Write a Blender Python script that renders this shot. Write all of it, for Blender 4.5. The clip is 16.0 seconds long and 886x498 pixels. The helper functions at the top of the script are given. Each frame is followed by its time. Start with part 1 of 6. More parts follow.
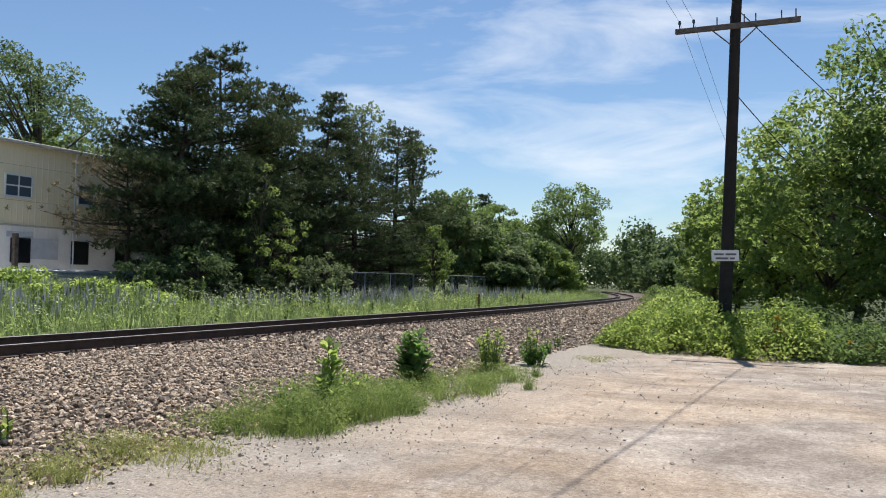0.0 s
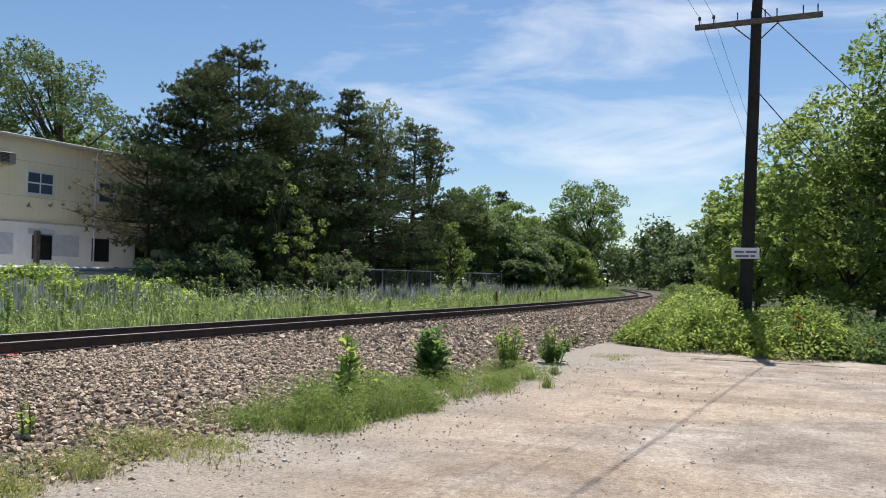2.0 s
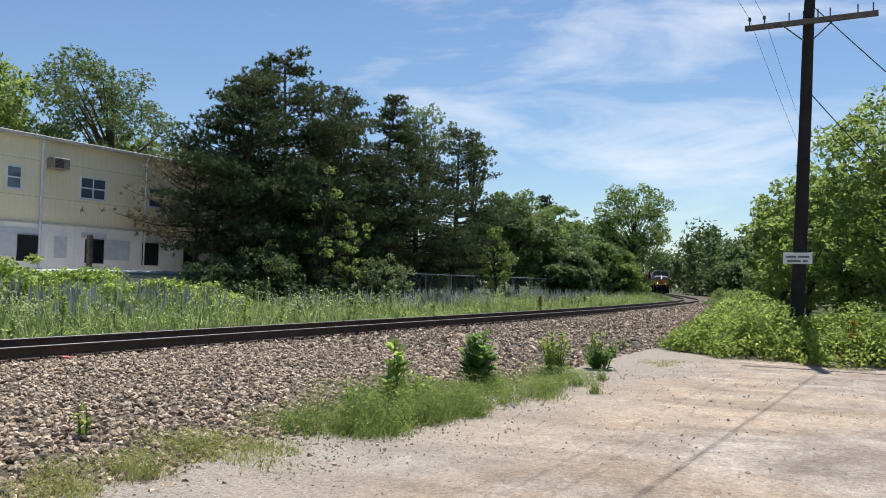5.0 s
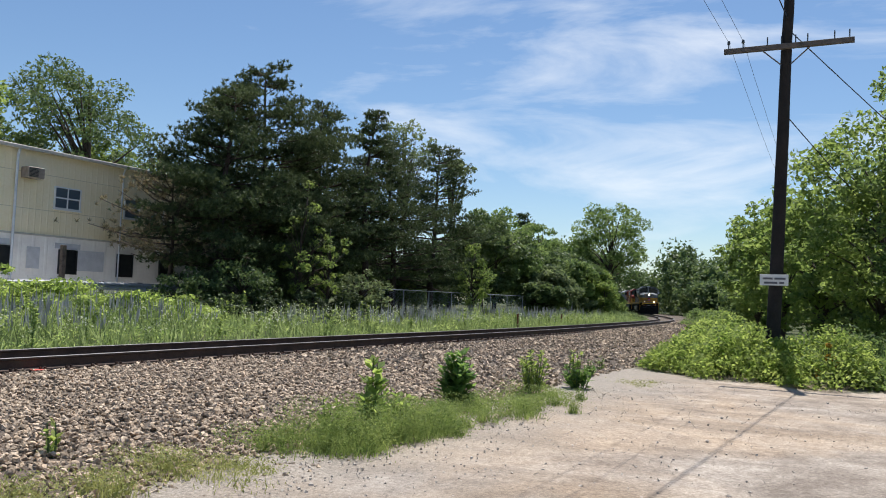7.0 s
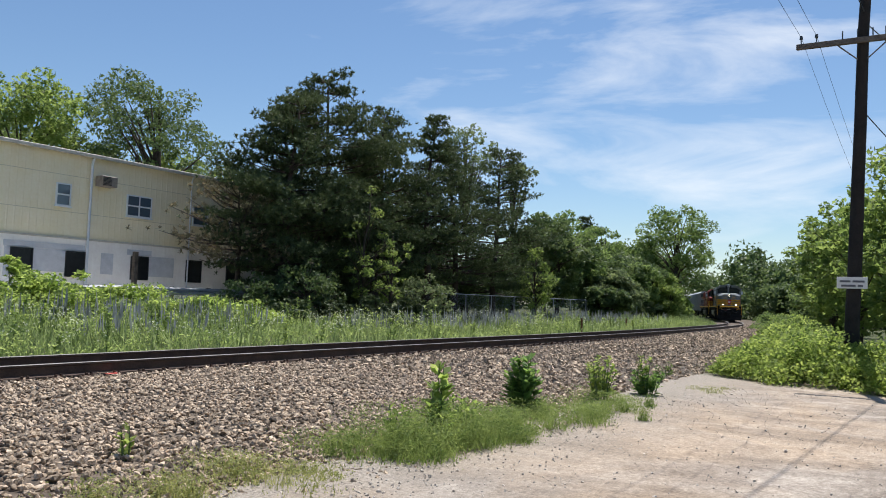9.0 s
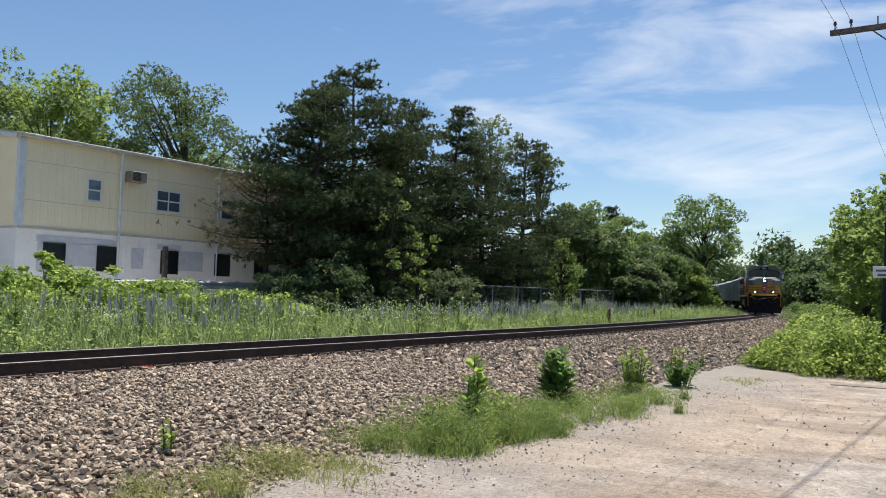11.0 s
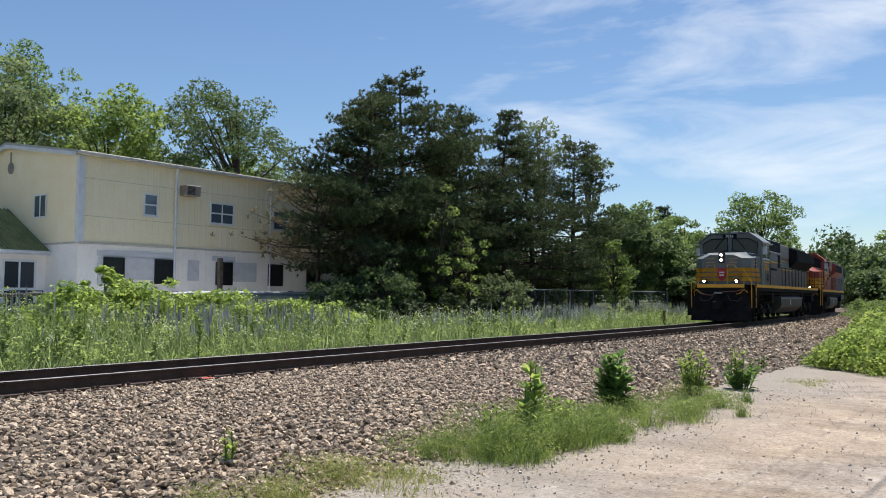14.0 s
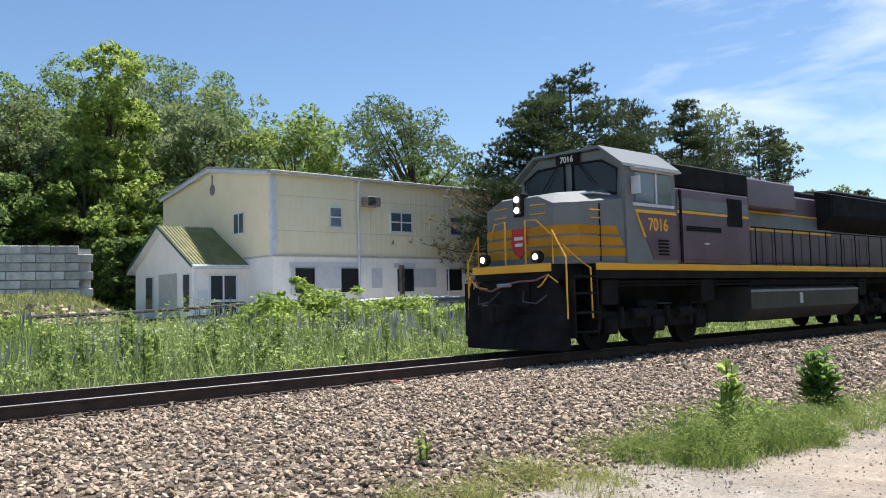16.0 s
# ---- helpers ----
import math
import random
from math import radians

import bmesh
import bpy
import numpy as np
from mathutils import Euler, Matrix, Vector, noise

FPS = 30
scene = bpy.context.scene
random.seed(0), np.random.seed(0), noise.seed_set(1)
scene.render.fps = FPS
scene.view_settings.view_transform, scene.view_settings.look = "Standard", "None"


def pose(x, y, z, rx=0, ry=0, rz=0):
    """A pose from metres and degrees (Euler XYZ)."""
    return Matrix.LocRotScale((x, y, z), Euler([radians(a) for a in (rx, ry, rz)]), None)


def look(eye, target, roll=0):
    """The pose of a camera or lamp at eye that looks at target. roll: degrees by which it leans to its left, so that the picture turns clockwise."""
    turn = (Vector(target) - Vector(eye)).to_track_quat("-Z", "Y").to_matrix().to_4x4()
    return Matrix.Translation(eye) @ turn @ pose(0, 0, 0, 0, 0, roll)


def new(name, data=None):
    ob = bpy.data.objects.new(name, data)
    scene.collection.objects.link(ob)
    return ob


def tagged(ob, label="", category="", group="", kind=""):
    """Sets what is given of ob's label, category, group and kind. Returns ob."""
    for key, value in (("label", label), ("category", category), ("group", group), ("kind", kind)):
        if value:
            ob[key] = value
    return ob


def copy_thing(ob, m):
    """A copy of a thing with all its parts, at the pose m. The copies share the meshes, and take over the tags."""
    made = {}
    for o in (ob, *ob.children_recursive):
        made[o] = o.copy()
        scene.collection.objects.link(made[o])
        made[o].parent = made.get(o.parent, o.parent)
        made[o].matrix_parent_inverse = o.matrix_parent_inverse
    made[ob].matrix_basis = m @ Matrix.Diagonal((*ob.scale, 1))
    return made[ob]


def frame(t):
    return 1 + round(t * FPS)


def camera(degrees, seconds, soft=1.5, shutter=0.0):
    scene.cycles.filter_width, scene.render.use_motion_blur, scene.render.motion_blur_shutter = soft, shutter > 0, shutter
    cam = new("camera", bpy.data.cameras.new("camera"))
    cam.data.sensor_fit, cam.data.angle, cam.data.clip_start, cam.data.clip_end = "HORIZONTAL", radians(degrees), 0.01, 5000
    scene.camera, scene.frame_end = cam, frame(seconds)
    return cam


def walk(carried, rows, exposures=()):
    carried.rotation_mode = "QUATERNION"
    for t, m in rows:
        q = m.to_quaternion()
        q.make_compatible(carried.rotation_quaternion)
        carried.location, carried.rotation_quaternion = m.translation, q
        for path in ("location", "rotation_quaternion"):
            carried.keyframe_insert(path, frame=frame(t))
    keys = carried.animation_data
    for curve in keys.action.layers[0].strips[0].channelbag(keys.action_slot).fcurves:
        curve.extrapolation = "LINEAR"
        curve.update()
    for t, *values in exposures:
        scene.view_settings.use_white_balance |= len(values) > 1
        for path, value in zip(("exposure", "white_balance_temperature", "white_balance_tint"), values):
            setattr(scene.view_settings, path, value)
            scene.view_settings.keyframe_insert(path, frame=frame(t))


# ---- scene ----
import itertools

cam = camera(56.8, 16.0, soft=1.0)
PATH = [
    (0, (-0.042, -0.469, 1.509), (-0.054, 1.529, 1.587), 1.00),
    (0.5, (-0.047, -0.474, 1.509), (-0.091, 1.523, 1.608), 0.99),
    (1, (-0.041, -0.464, 1.513), (-0.094, 1.533, 1.611), 0.99),
    (1.5, (-0.046, -0.458, 1.507), (-0.094, 1.540, 1.594), 1.09),
    (2, (-0.054, -0.451, 1.508), (-0.108, 1.547, 1.579), 1.09),
    (2.5, (-0.062, -0.444, 1.505), (-0.132, 1.554, 1.573), 0.99),
    (3, (-0.053, -0.46, 1.51), (-0.147, 1.536, 1.582), 0.88),
    (3.5, (-0.053, -0.466, 1.515), (-0.164, 1.529, 1.592), 0.68),
    (4, (-0.062, -0.46, 1.514), (-0.196, 1.534, 1.593), 0.77),
    (6.3, (-0.157, -0.41, 1.511), (-0.323, 1.581, 1.592), 1.47),
    (6.5, (-0.156, -0.432, 1.515), (-0.307, 1.560, 1.603), 1.67),
    (7, (-0.154, -0.366, 1.525), (-0.258, 1.628, 1.645), 2.08),
    (7.5, (-0.153, -0.353, 1.528), (-0.247, 1.641, 1.656), 1.88),
    (8, (-0.171, -0.355, 1.526), (-0.295, 1.637, 1.651), 1.48),
    (8.5, (-0.19, -0.315, 1.526), (-0.379, 1.672, 1.660), 1.66),
    (9, (-0.207, -0.272, 1.528), (-0.460, 1.708, 1.653), 1.95),
    (9.5, (-0.232, -0.263, 1.527), (-0.547, 1.709, 1.631), 1.74),
    (9.7, (-0.255, -0.289, 1.527), (-0.579, 1.682, 1.623), 1.84),
    (12, (-0.333, -0.228, 1.558), (-0.631, 1.746, 1.676), 1.54),
    (12.5, (-0.349, -0.2, 1.555), (-0.649, 1.773, 1.679), 2.14),
    (13, (-0.364, -0.183, 1.546), (-0.666, 1.790, 1.669), 2.04),
    (13.5, (-0.374, -0.207, 1.561), (-0.706, 1.762, 1.670), 1.03),
    (14, (-0.36, -0.245, 1.563), (-0.790, 1.705, 1.676), 0.31),
    (14.5, (-0.38, -0.176, 1.57), (-0.912, 1.747, 1.703), -0.11),
    (15, (-0.367, -0.217, 1.572), (-0.977, 1.682, 1.725), -0.22),
    (15.5, (-0.419, -0.169, 1.549), (-1.152, 1.686, 1.691), 0.05),
    (16, (-0.426, -0.255, 1.557), (-1.258, 1.560, 1.679), -1.47),
]
walk(cam, [(t, look(eye, target, roll)) for t, eye, target, roll in PATH], [(0.0, 0.36), (13.5, 0.36), (14.5, 0.38), (15.2, 0.48), (16.0, 0.69)])

# ---- world, sun, exposure ----
SUN_AZ, SUN_EL = radians(16.0), radians(67.0)      # azimuth to the right of +y
world = bpy.data.worlds.new("sky")
scene.world = world
world.use_nodes = True
wn, wl = world.node_tree.nodes, world.node_tree.links
wn.clear()
w_out = wn.new("ShaderNodeOutputWorld")
w_bg = wn.new("ShaderNodeBackground")
w_bg.inputs["Strength"].default_value = 0.092
sky = wn.new("ShaderNodeTexSky")
sky.sky_type = "NISHITA"
sky.sun_disc = False
sky.sun_elevation = SUN_EL
sky.sun_rotation = SUN_AZ
sky.air_density, sky.dust_density, sky.ozone_density = 1.0, 0.25, 3.6
w_tc = wn.new("ShaderNodeTexCoord")
w_map = wn.new("ShaderNodeMapping")
w_map.inputs["Rotation"].default_value = (0.0, radians(-16), radians(24))
w_map.inputs["Scale"].default_value = (1.5, 2.4, 8.5)
w_n1 = wn.new("ShaderNodeTexNoise")
w_n1.inputs["Scale"].default_value = 1.5
w_n1.inputs["Detail"].default_value = 10
w_n1.inputs["Roughness"].default_value = 0.58
w_n1.inputs["Distortion"].default_value = 0.7
w_n2 = wn.new("ShaderNodeTexNoise")            # broad banks of cirrus
w_n2.inputs["Scale"].default_value = 1.7
w_n2.inputs["Detail"].default_value = 2
w_off = wn.new("ShaderNodeMapping")
w_off.inputs["Location"].default_value = (0.35, 1.9, 0.2)
w_sum = wn.new("ShaderNodeMath")
w_sum.operation = "MULTIPLY_ADD"
w_sum.inputs[1].default_value = 0.9
w_ramp = wn.new("ShaderNodeMapRange")
w_ramp.inputs["From Min"].default_value, w_ramp.inputs["From Max"].default_value = 1.0, 1.38
w_ramp.inputs["To Max"].default_value = 0.9
w_mix = wn.new("ShaderNodeMixRGB")
w_mix.inputs["Color2"].default_value = (8.6, 8.9, 9.3, 1)
wl.new(w_tc.outputs["Generated"], w_map.inputs["Vector"])
wl.new(w_map.outputs["Vector"], w_n1.inputs["Vector"])
wl.new(w_tc.outputs["Generated"], w_off.inputs["Vector"])
wl.new(w_off.outputs["Vector"], w_n2.inputs["Vector"])
wl.new(w_n2.outputs["Fac"], w_sum.inputs[0])
wl.new(w_n1.outputs["Fac"], w_sum.inputs[2])
w_dot = wn.new("ShaderNodeVectorMath")
w_dot.operation = "DOT_PRODUCT"
w_dot.inputs[1].default_value = (0.60, 0.78, -0.15)
w_lean = wn.new("ShaderNodeMath")
w_lean.operation = "MULTIPLY_ADD"
w_lean.inputs[1].default_value = 0.75
w_add = wn.new("ShaderNodeMath")
w_add.inputs[1].default_value = -0.535
wl.new(w_tc.outputs["Generated"], w_dot.inputs[0])
wl.new(w_dot.outputs["Value"], w_lean.inputs[0])
wl.new(w_sum.outputs[0], w_lean.inputs[2])
wl.new(w_lean.outputs[0], w_add.inputs[0])
wl.new(w_add.outputs[0], w_ramp.inputs["Value"])
wl.new(w_ramp.outputs["Result"], w_mix.inputs["Fac"])
w_sat = wn.new("ShaderNodeHueSaturation")
w_sat.inputs["Saturation"].default_value = 1.06
wl.new(sky.outputs["Color"], w_sat.inputs["Color"])
wl.new(w_sat.outputs["Color"], w_mix.inputs["Color1"])
wl.new(w_mix.outputs["Color"], w_bg.inputs["Color"])
wl.new(w_bg.outputs["Background"], w_out.inputs["Surface"])

sun_data = bpy.data.lights.new("sun", "SUN")
sun_data.energy, sun_data.angle, sun_data.color = 4.8, radians(0.53), (1.0, 0.965, 0.915)
sun = new("sun", sun_data)
sun.matrix_world = look((0, 0, 60), (-math.sin(SUN_AZ) * math.cos(SUN_EL), -math.cos(SUN_AZ) * math.cos(SUN_EL), 60 - math.sin(SUN_EL)))

# ---- the line of the railway: u along it, v across it to the far side ----
HEADING = 23.9
TRK = pose(0, 0, 0, 0, 0, 90 - HEADING)
TRACK_V, RAIL_Z, BEND_U = 12.65, 0.34, 20.0
S_TAB = np.arange(0.0, 480.0, 0.5)
A_TAB = np.cumsum(np.select([S_TAB < 20, S_TAB < 40, S_TAB < 70, S_TAB < 85, S_TAB < 100, S_TAB < 150], [0.0, 1 / 362, 1 / 800, 1 / 206, 1 / 171, 1 / 980], 1 / 2450)) * 0.5
U_TAB, V_TAB = np.concatenate([[0], np.cumsum(np.cos(A_TAB))[:-1] * 0.5]), np.concatenate([[0], np.cumsum(np.sin(A_TAB))[:-1] * 0.5])


def at_uv(u, v, z=0.0, rz=0.0):
    return TRK @ pose(u, v, z, 0, 0, rz)


def track(s):
    """u, v and the bearing of the track's centre, s metres along it."""
    if s < BEND_U:
        return s, TRACK_V, 0.0
    return float(np.interp(s, S_TAB, U_TAB)), TRACK_V + float(np.interp(s, S_TAB, V_TAB)), float(np.interp(s, S_TAB, A_TAB))


def drop(s):
    """How far the line has fallen away, s metres along it."""
    return 0.0019 * np.clip(np.asarray(s, float) - BEND_U, 0, 280)


def bend(u):
    """How far the track has swung aside at u."""
    return np.interp(u, U_TAB, V_TAB)


# ---- materials ----
def mat(name, dark, light, scale=6.0, rough=0.8, metal=0.0, bump=0.0, bump_scale=60.0, fine=40.0, island=False, random_hue=0.0, spec=0.5, vary=(0.4, 1.55)):
    """A surface that varies between two colours at two scales, with fine relief."""
    m = bpy.data.materials.new(name)
    m.use_nodes = True
    n, l = m.node_tree.nodes, m.node_tree.links
    b = n["Principled BSDF"]
    b.inputs["Roughness"].default_value = rough
    b.inputs["Metallic"].default_value = metal
    b.inputs["Specular IOR Level"].default_value = spec
    tc = n.new("ShaderNodeTexCoord")
    big, small = n.new("ShaderNodeTexNoise"), n.new("ShaderNodeTexNoise")
    for node, s in ((big, scale), (small, fine)):
        node.inputs["Scale"].default_value = s
        node.inputs["Detail"].default_value = 5
        l.new(tc.outputs["Object"], node.inputs["Vector"])
    add = n.new("ShaderNodeMath")
    add.operation = "MULTIPLY_ADD"
    add.inputs[1].default_value = 0.45
    l.new(small.outputs["Fac"], add.inputs[0])
    half = n.new("ShaderNodeMath")
    half.operation = "MULTIPLY"
    half.inputs[1].default_value = 0.55
    l.new(big.outputs["Fac"], half.inputs[0])
    l.new(half.outputs[0], add.inputs[2])
    fac = add.outputs[0]
    ramp = n.new("ShaderNodeValToRGB")
    ramp.color_ramp.elements[0].position, ramp.color_ramp.elements[1].position = 0.36, 0.64
    ramp.color_ramp.elements[0].color, ramp.color_ramp.elements[1].color = (*dark, 1), (*light, 1)
    l.new(fac, ramp.inputs["Fac"])
    col = ramp.outputs["Color"]
    if island or random_hue:
        hs = n.new("ShaderNodeHueSaturation")
        if island:
            src = n.new("ShaderNodeNewGeometry").outputs["Random Per Island"]
        else:
            src = n.new("ShaderNodeObjectInfo").outputs["Random"]
        mr = n.new("ShaderNodeMapRange")
        mr.inputs["To Min"].default_value, mr.inputs["To Max"].default_value = vary
        l.new(src, mr.inputs["Value"])
        l.new(mr.outputs["Result"], hs.inputs["Value"])
        l.new(col, hs.inputs["Color"])
        col = hs.outputs["Color"]
    l.new(col, b.inputs["Base Color"])
    if bump:
        bp = n.new("ShaderNodeBump")
        bp.inputs["Strength"].default_value = bump
        bp.inputs["Distance"].default_value = 0.02
        bn = n.new("ShaderNodeTexNoise")
        bn.inputs["Scale"].default_value = bump_scale
        bn.inputs["Detail"].default_value = 6
        l.new(tc.outputs["Object"], bn.inputs["Vector"])
        l.new(bn.outputs["Fac"], bp.inputs["Height"])
        l.new(bp.outputs["Normal"], b.inputs["Normal"])
    return m


def leaf_mat(name, dark, light, trans=0.45, rough=0.55, big=0.35):
    """Leaves: each one a little different, let some light through."""
    m = bpy.data.materials.new(name)
    m.use_nodes = True
    n, l = m.node_tree.nodes, m.node_tree.links
    b = n["Principled BSDF"]
    b.inputs["Roughness"].default_value = rough
    b.inputs["Specular IOR Level"].default_value = 0.3
    geo = n.new("ShaderNodeNewGeometry")
    tc = n.new("ShaderNodeTexCoord")
    noi = n.new("ShaderNodeTexNoise")
    noi.inputs["Scale"].default_value = big
    noi.inputs["Detail"].default_value = 3
    l.new(tc.outputs["Object"], noi.inputs["Vector"])
    mix = n.new("ShaderNodeMath")
    mix.operation = "MULTIPLY_ADD"
    mix.inputs[1].default_value = 0.5
    l.new(geo.outputs["Random Per Island"], mix.inputs[0])
    sub = n.new("ShaderNodeMath")
    sub.operation = "MULTIPLY_ADD"
    sub.inputs[1].default_value, sub.inputs[2].default_value = 1.3, -0.4
    l.new(noi.outputs["Fac"], sub.inputs[0])
    l.new(sub.outputs[0], mix.inputs[2])
    ramp = n.new("ShaderNodeValToRGB")
    ramp.color_ramp.elements[0].position, ramp.color_ramp.elements[1].position = 0.1, 0.95
    ramp.color_ramp.elements[0].color, ramp.color_ramp.elements[1].color = (*dark, 1), (*light, 1)
    l.new(mix.outputs[0], ramp.inputs["Fac"])
    l.new(ramp.outputs["Color"], b.inputs["Base Color"])
    t = n.new("ShaderNodeBsdfTranslucent")
    hs = n.new("ShaderNodeHueSaturation")
    hs.inputs["Hue"].default_value, hs.inputs["Value"].default_value = 0.485, 1.35
    l.new(ramp.outputs["Color"], hs.inputs["Color"])
    l.new(hs.outputs["Color"], t.inputs["Color"])
    ms = n.new("ShaderNodeMixShader")
    ms.inputs["Fac"].default_value = trans
    l.new(b.outputs["BSDF"], ms.inputs[1])
    l.new(t.outputs["BSDF"], ms.inputs[2])
    l.new(ms.outputs["Shader"], n["Material Output"].inputs["Surface"])
    return m


def plain(name, color, rough=0.5, metal=0.0, glow=0.0):
    m = bpy.data.materials.new(name)
    m.use_nodes = True
    b = m.node_tree.nodes["Principled BSDF"]
    b.inputs["Base Color"].default_value = (*color, 1)
    b.inputs["Roughness"].default_value = rough
    b.inputs["Metallic"].default_value = metal
    if glow:
        b.inputs["Emission Color"].default_value = (*color, 1)
        b.inputs["Emission Strength"].default_value = glow
    return m


# The bed's dark colour paints the shade in the gaps between the stones.
M_BALLAST = mat("ballast bed in gap shade", (0.055, 0.042, 0.031), (0.17, 0.13, 0.097), 9, 0.95, bump=1.0, bump_scale=45, fine=60)
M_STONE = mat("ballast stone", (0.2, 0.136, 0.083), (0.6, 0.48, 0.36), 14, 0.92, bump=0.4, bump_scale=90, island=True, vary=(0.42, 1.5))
M_STONE_ONE = mat("ballast stone single", (0.2, 0.136, 0.083), (0.6, 0.47, 0.34), 14, 0.92, bump=0.4, bump_scale=90, random_hue=1)
M_RAIL = mat("rusty rail", (0.045, 0.028, 0.021), (0.095, 0.058, 0.042), 4, 0.75, 0.2, 0.2, 70)
M_RAILTOP = mat("worn rail head", (0.13, 0.12, 0.115), (0.25, 0.235, 0.225), 3, 0.6, 0.3)
M_TIE = mat("weathered timber tie", (0.06, 0.045, 0.035), (0.16, 0.125, 0.1), 5, 0.9, bump=0.6, bump_scale=40)
M_PLATE = mat("rusty tie plate", (0.06, 0.035, 0.025), (0.14, 0.085, 0.06), 9, 0.8, 0.3)
M_BARK = mat("bark", (0.035, 0.026, 0.02), (0.1, 0.078, 0.06), 5, 0.95, bump=0.9, bump_scale=25)
M_PINEBARK = mat("pine bark", (0.03, 0.022, 0.018), (0.085, 0.06, 0.046), 5, 0.95, bump=0.9, bump_scale=25)
M_PINE = leaf_mat("pine needles", (0.026, 0.05, 0.02), (0.135, 0.175, 0.07), 0.25)
M_PINEBROWN = leaf_mat("browned pine needles", (0.1, 0.1, 0.055), (0.3, 0.25, 0.14), 0.4)
M_LEAF = leaf_mat("broad leaves", (0.06, 0.115, 0.03), (0.23, 0.32, 0.1), 0.56)
M_LEAFLIGHT = leaf_mat("sunny leaves", (0.1, 0.17, 0.038), (0.3, 0.39, 0.11), 0.6)
M_LEAFDARK = leaf_mat("dark leaves", (0.045, 0.085, 0.03), (0.17, 0.235, 0.08), 0.42)
M_LEAFGREY = leaf_mat("grey green leaves", (0.085, 0.13, 0.055), (0.24, 0.295, 0.13), 0.5)
M_VINE = leaf_mat("vine leaves", (0.085, 0.16, 0.026), (0.4, 0.49, 0.13), 0.64, big=1.3)
M_MOUND = leaf_mat("sunlit creeper leaves", (0.11, 0.2, 0.03), (0.42, 0.52, 0.15), 0.68, big=1.1)
M_GRASS = leaf_mat("tall grass", (0.085, 0.15, 0.045), (0.34, 0.42, 0.18), 0.62, big=0.5)
M_GRASSDRY = leaf_mat("short dry grass", (0.17, 0.205, 0.05), (0.44, 0.45, 0.18), 0.45, big=3.5)
M_WEED = leaf_mat("field weed leaves", (0.11, 0.19, 0.045), (0.38, 0.47, 0.16), 0.66, big=0.8)
M_VERGE = leaf_mat("lush verge grass", (0.07, 0.13, 0.028), (0.33, 0.41, 0.125), 0.55, big=4.0)
M_BLUE = leaf_mat("blue flower spikes", (0.15, 0.17, 0.15), (0.34, 0.355, 0.39), 0.35)
M_WHITE = leaf_mat("white blossoms", (0.5, 0.55, 0.35), (0.75, 0.78, 0.6), 0.3)
M_YELLOWLEAF = leaf_mat("yellow leaves", (0.35, 0.22, 0.02), (0.55, 0.36, 0.05), 0.4)
M_STEM = mat("green stem", (0.05, 0.09, 0.02), (0.12, 0.17, 0.05), 8, 0.7)


# ---- mesh helpers ----
def raw_mesh(name, verts, faces, material, flat=True):
    """A mesh from arrays; all faces have as many corners as the array has columns."""
    me = bpy.data.meshes.new(name)
    verts, faces = np.asarray(verts, np.float32), np.asarray(faces, np.int32)
    k = faces.shape[1]
    me.vertices.add(len(verts))
    me.vertices.foreach_set("co", verts.ravel())
    me.loops.add(faces.size)
    me.loops.foreach_set("vertex_index", faces.ravel())
    me.polygons.add(len(faces))
    me.polygons.foreach_set("loop_start", np.arange(0, faces.size, k, dtype=np.int32))
    me.update(calc_edges=True)
    me.validate()
    me.materials.append(material)
    if flat:
        me.shade_flat()
    return me


def part(name, bm, material, parent=None, label="", smooth=False):
    me = bpy.data.meshes.new(name)
    bmesh.ops.recalc_face_normals(bm, faces=bm.faces)
    bm.to_mesh(me)
    bm.free()
    for m in (material if isinstance(material, (list, tuple)) else [material]):
        me.materials.append(m)
    if smooth:
        me.polygons.foreach_set("use_smooth", [True] * len(me.polygons))
    ob = new(name, me)
    if parent is not None:
        ob.parent = parent
    if label:
        tagged(ob, label)
    return ob


def array_part(name, verts, faces, material, parent=None):
    ob = new(name, raw_mesh(name, verts, faces, material))
    if parent is not None:
        ob.parent = parent
    return ob


def empty(name, m, label, category, group="", kind=""):
    ob = new(name)
    ob.matrix_world = m
    ob.empty_display_size = 0.2
    return tagged(ob, label, category, group, kind)


def box(bm, lo, hi, bevel=0.0):
    vs = [bm.verts.new((x, y, z)) for x in (lo[0], hi[0]) for y in (lo[1], hi[1]) for z in (lo[2], hi[2])]
    fs = [bm.faces.new([vs[i] for i in q]) for q in ((0, 1, 3, 2), (4, 6, 7, 5), (0, 4, 5, 1), (2, 3, 7, 6), (0, 2, 6, 4), (1, 5, 7, 3))]
    if bevel:
        bmesh.ops.recalc_face_normals(bm, faces=fs)
        es = list({e for f in fs for e in f.edges})
        bmesh.ops.bevel(bm, geom=es, offset=bevel, segments=1, affect="EDGES", profile=0.5)
    return bm


def boxes(*pairs, bevel=0.0):
    bm = bmesh.new()
    for lo, hi in pairs:
        box(bm, lo, hi, bevel)
    return bm


def prism(bm, outline, axis, a, b):
    """An outline in a plane, pushed along an axis from a to b."""
    def p(q, w):
        return {"x": (w, q[0], q[1]), "y": (q[0], w, q[1]), "z": (q[0], q[1], w)}[axis]
    n = len(outline)
    va, vb = [bm.verts.new(p(q, a)) for q in outline], [bm.verts.new(p(q, b)) for q in outline]
    bm.faces.new(va)
    bm.faces.new(vb[::-1])
    for i in range(n):
        bm.faces.new([va[i], vb[i], vb[(i + 1) % n], va[(i + 1) % n]])
    return bm


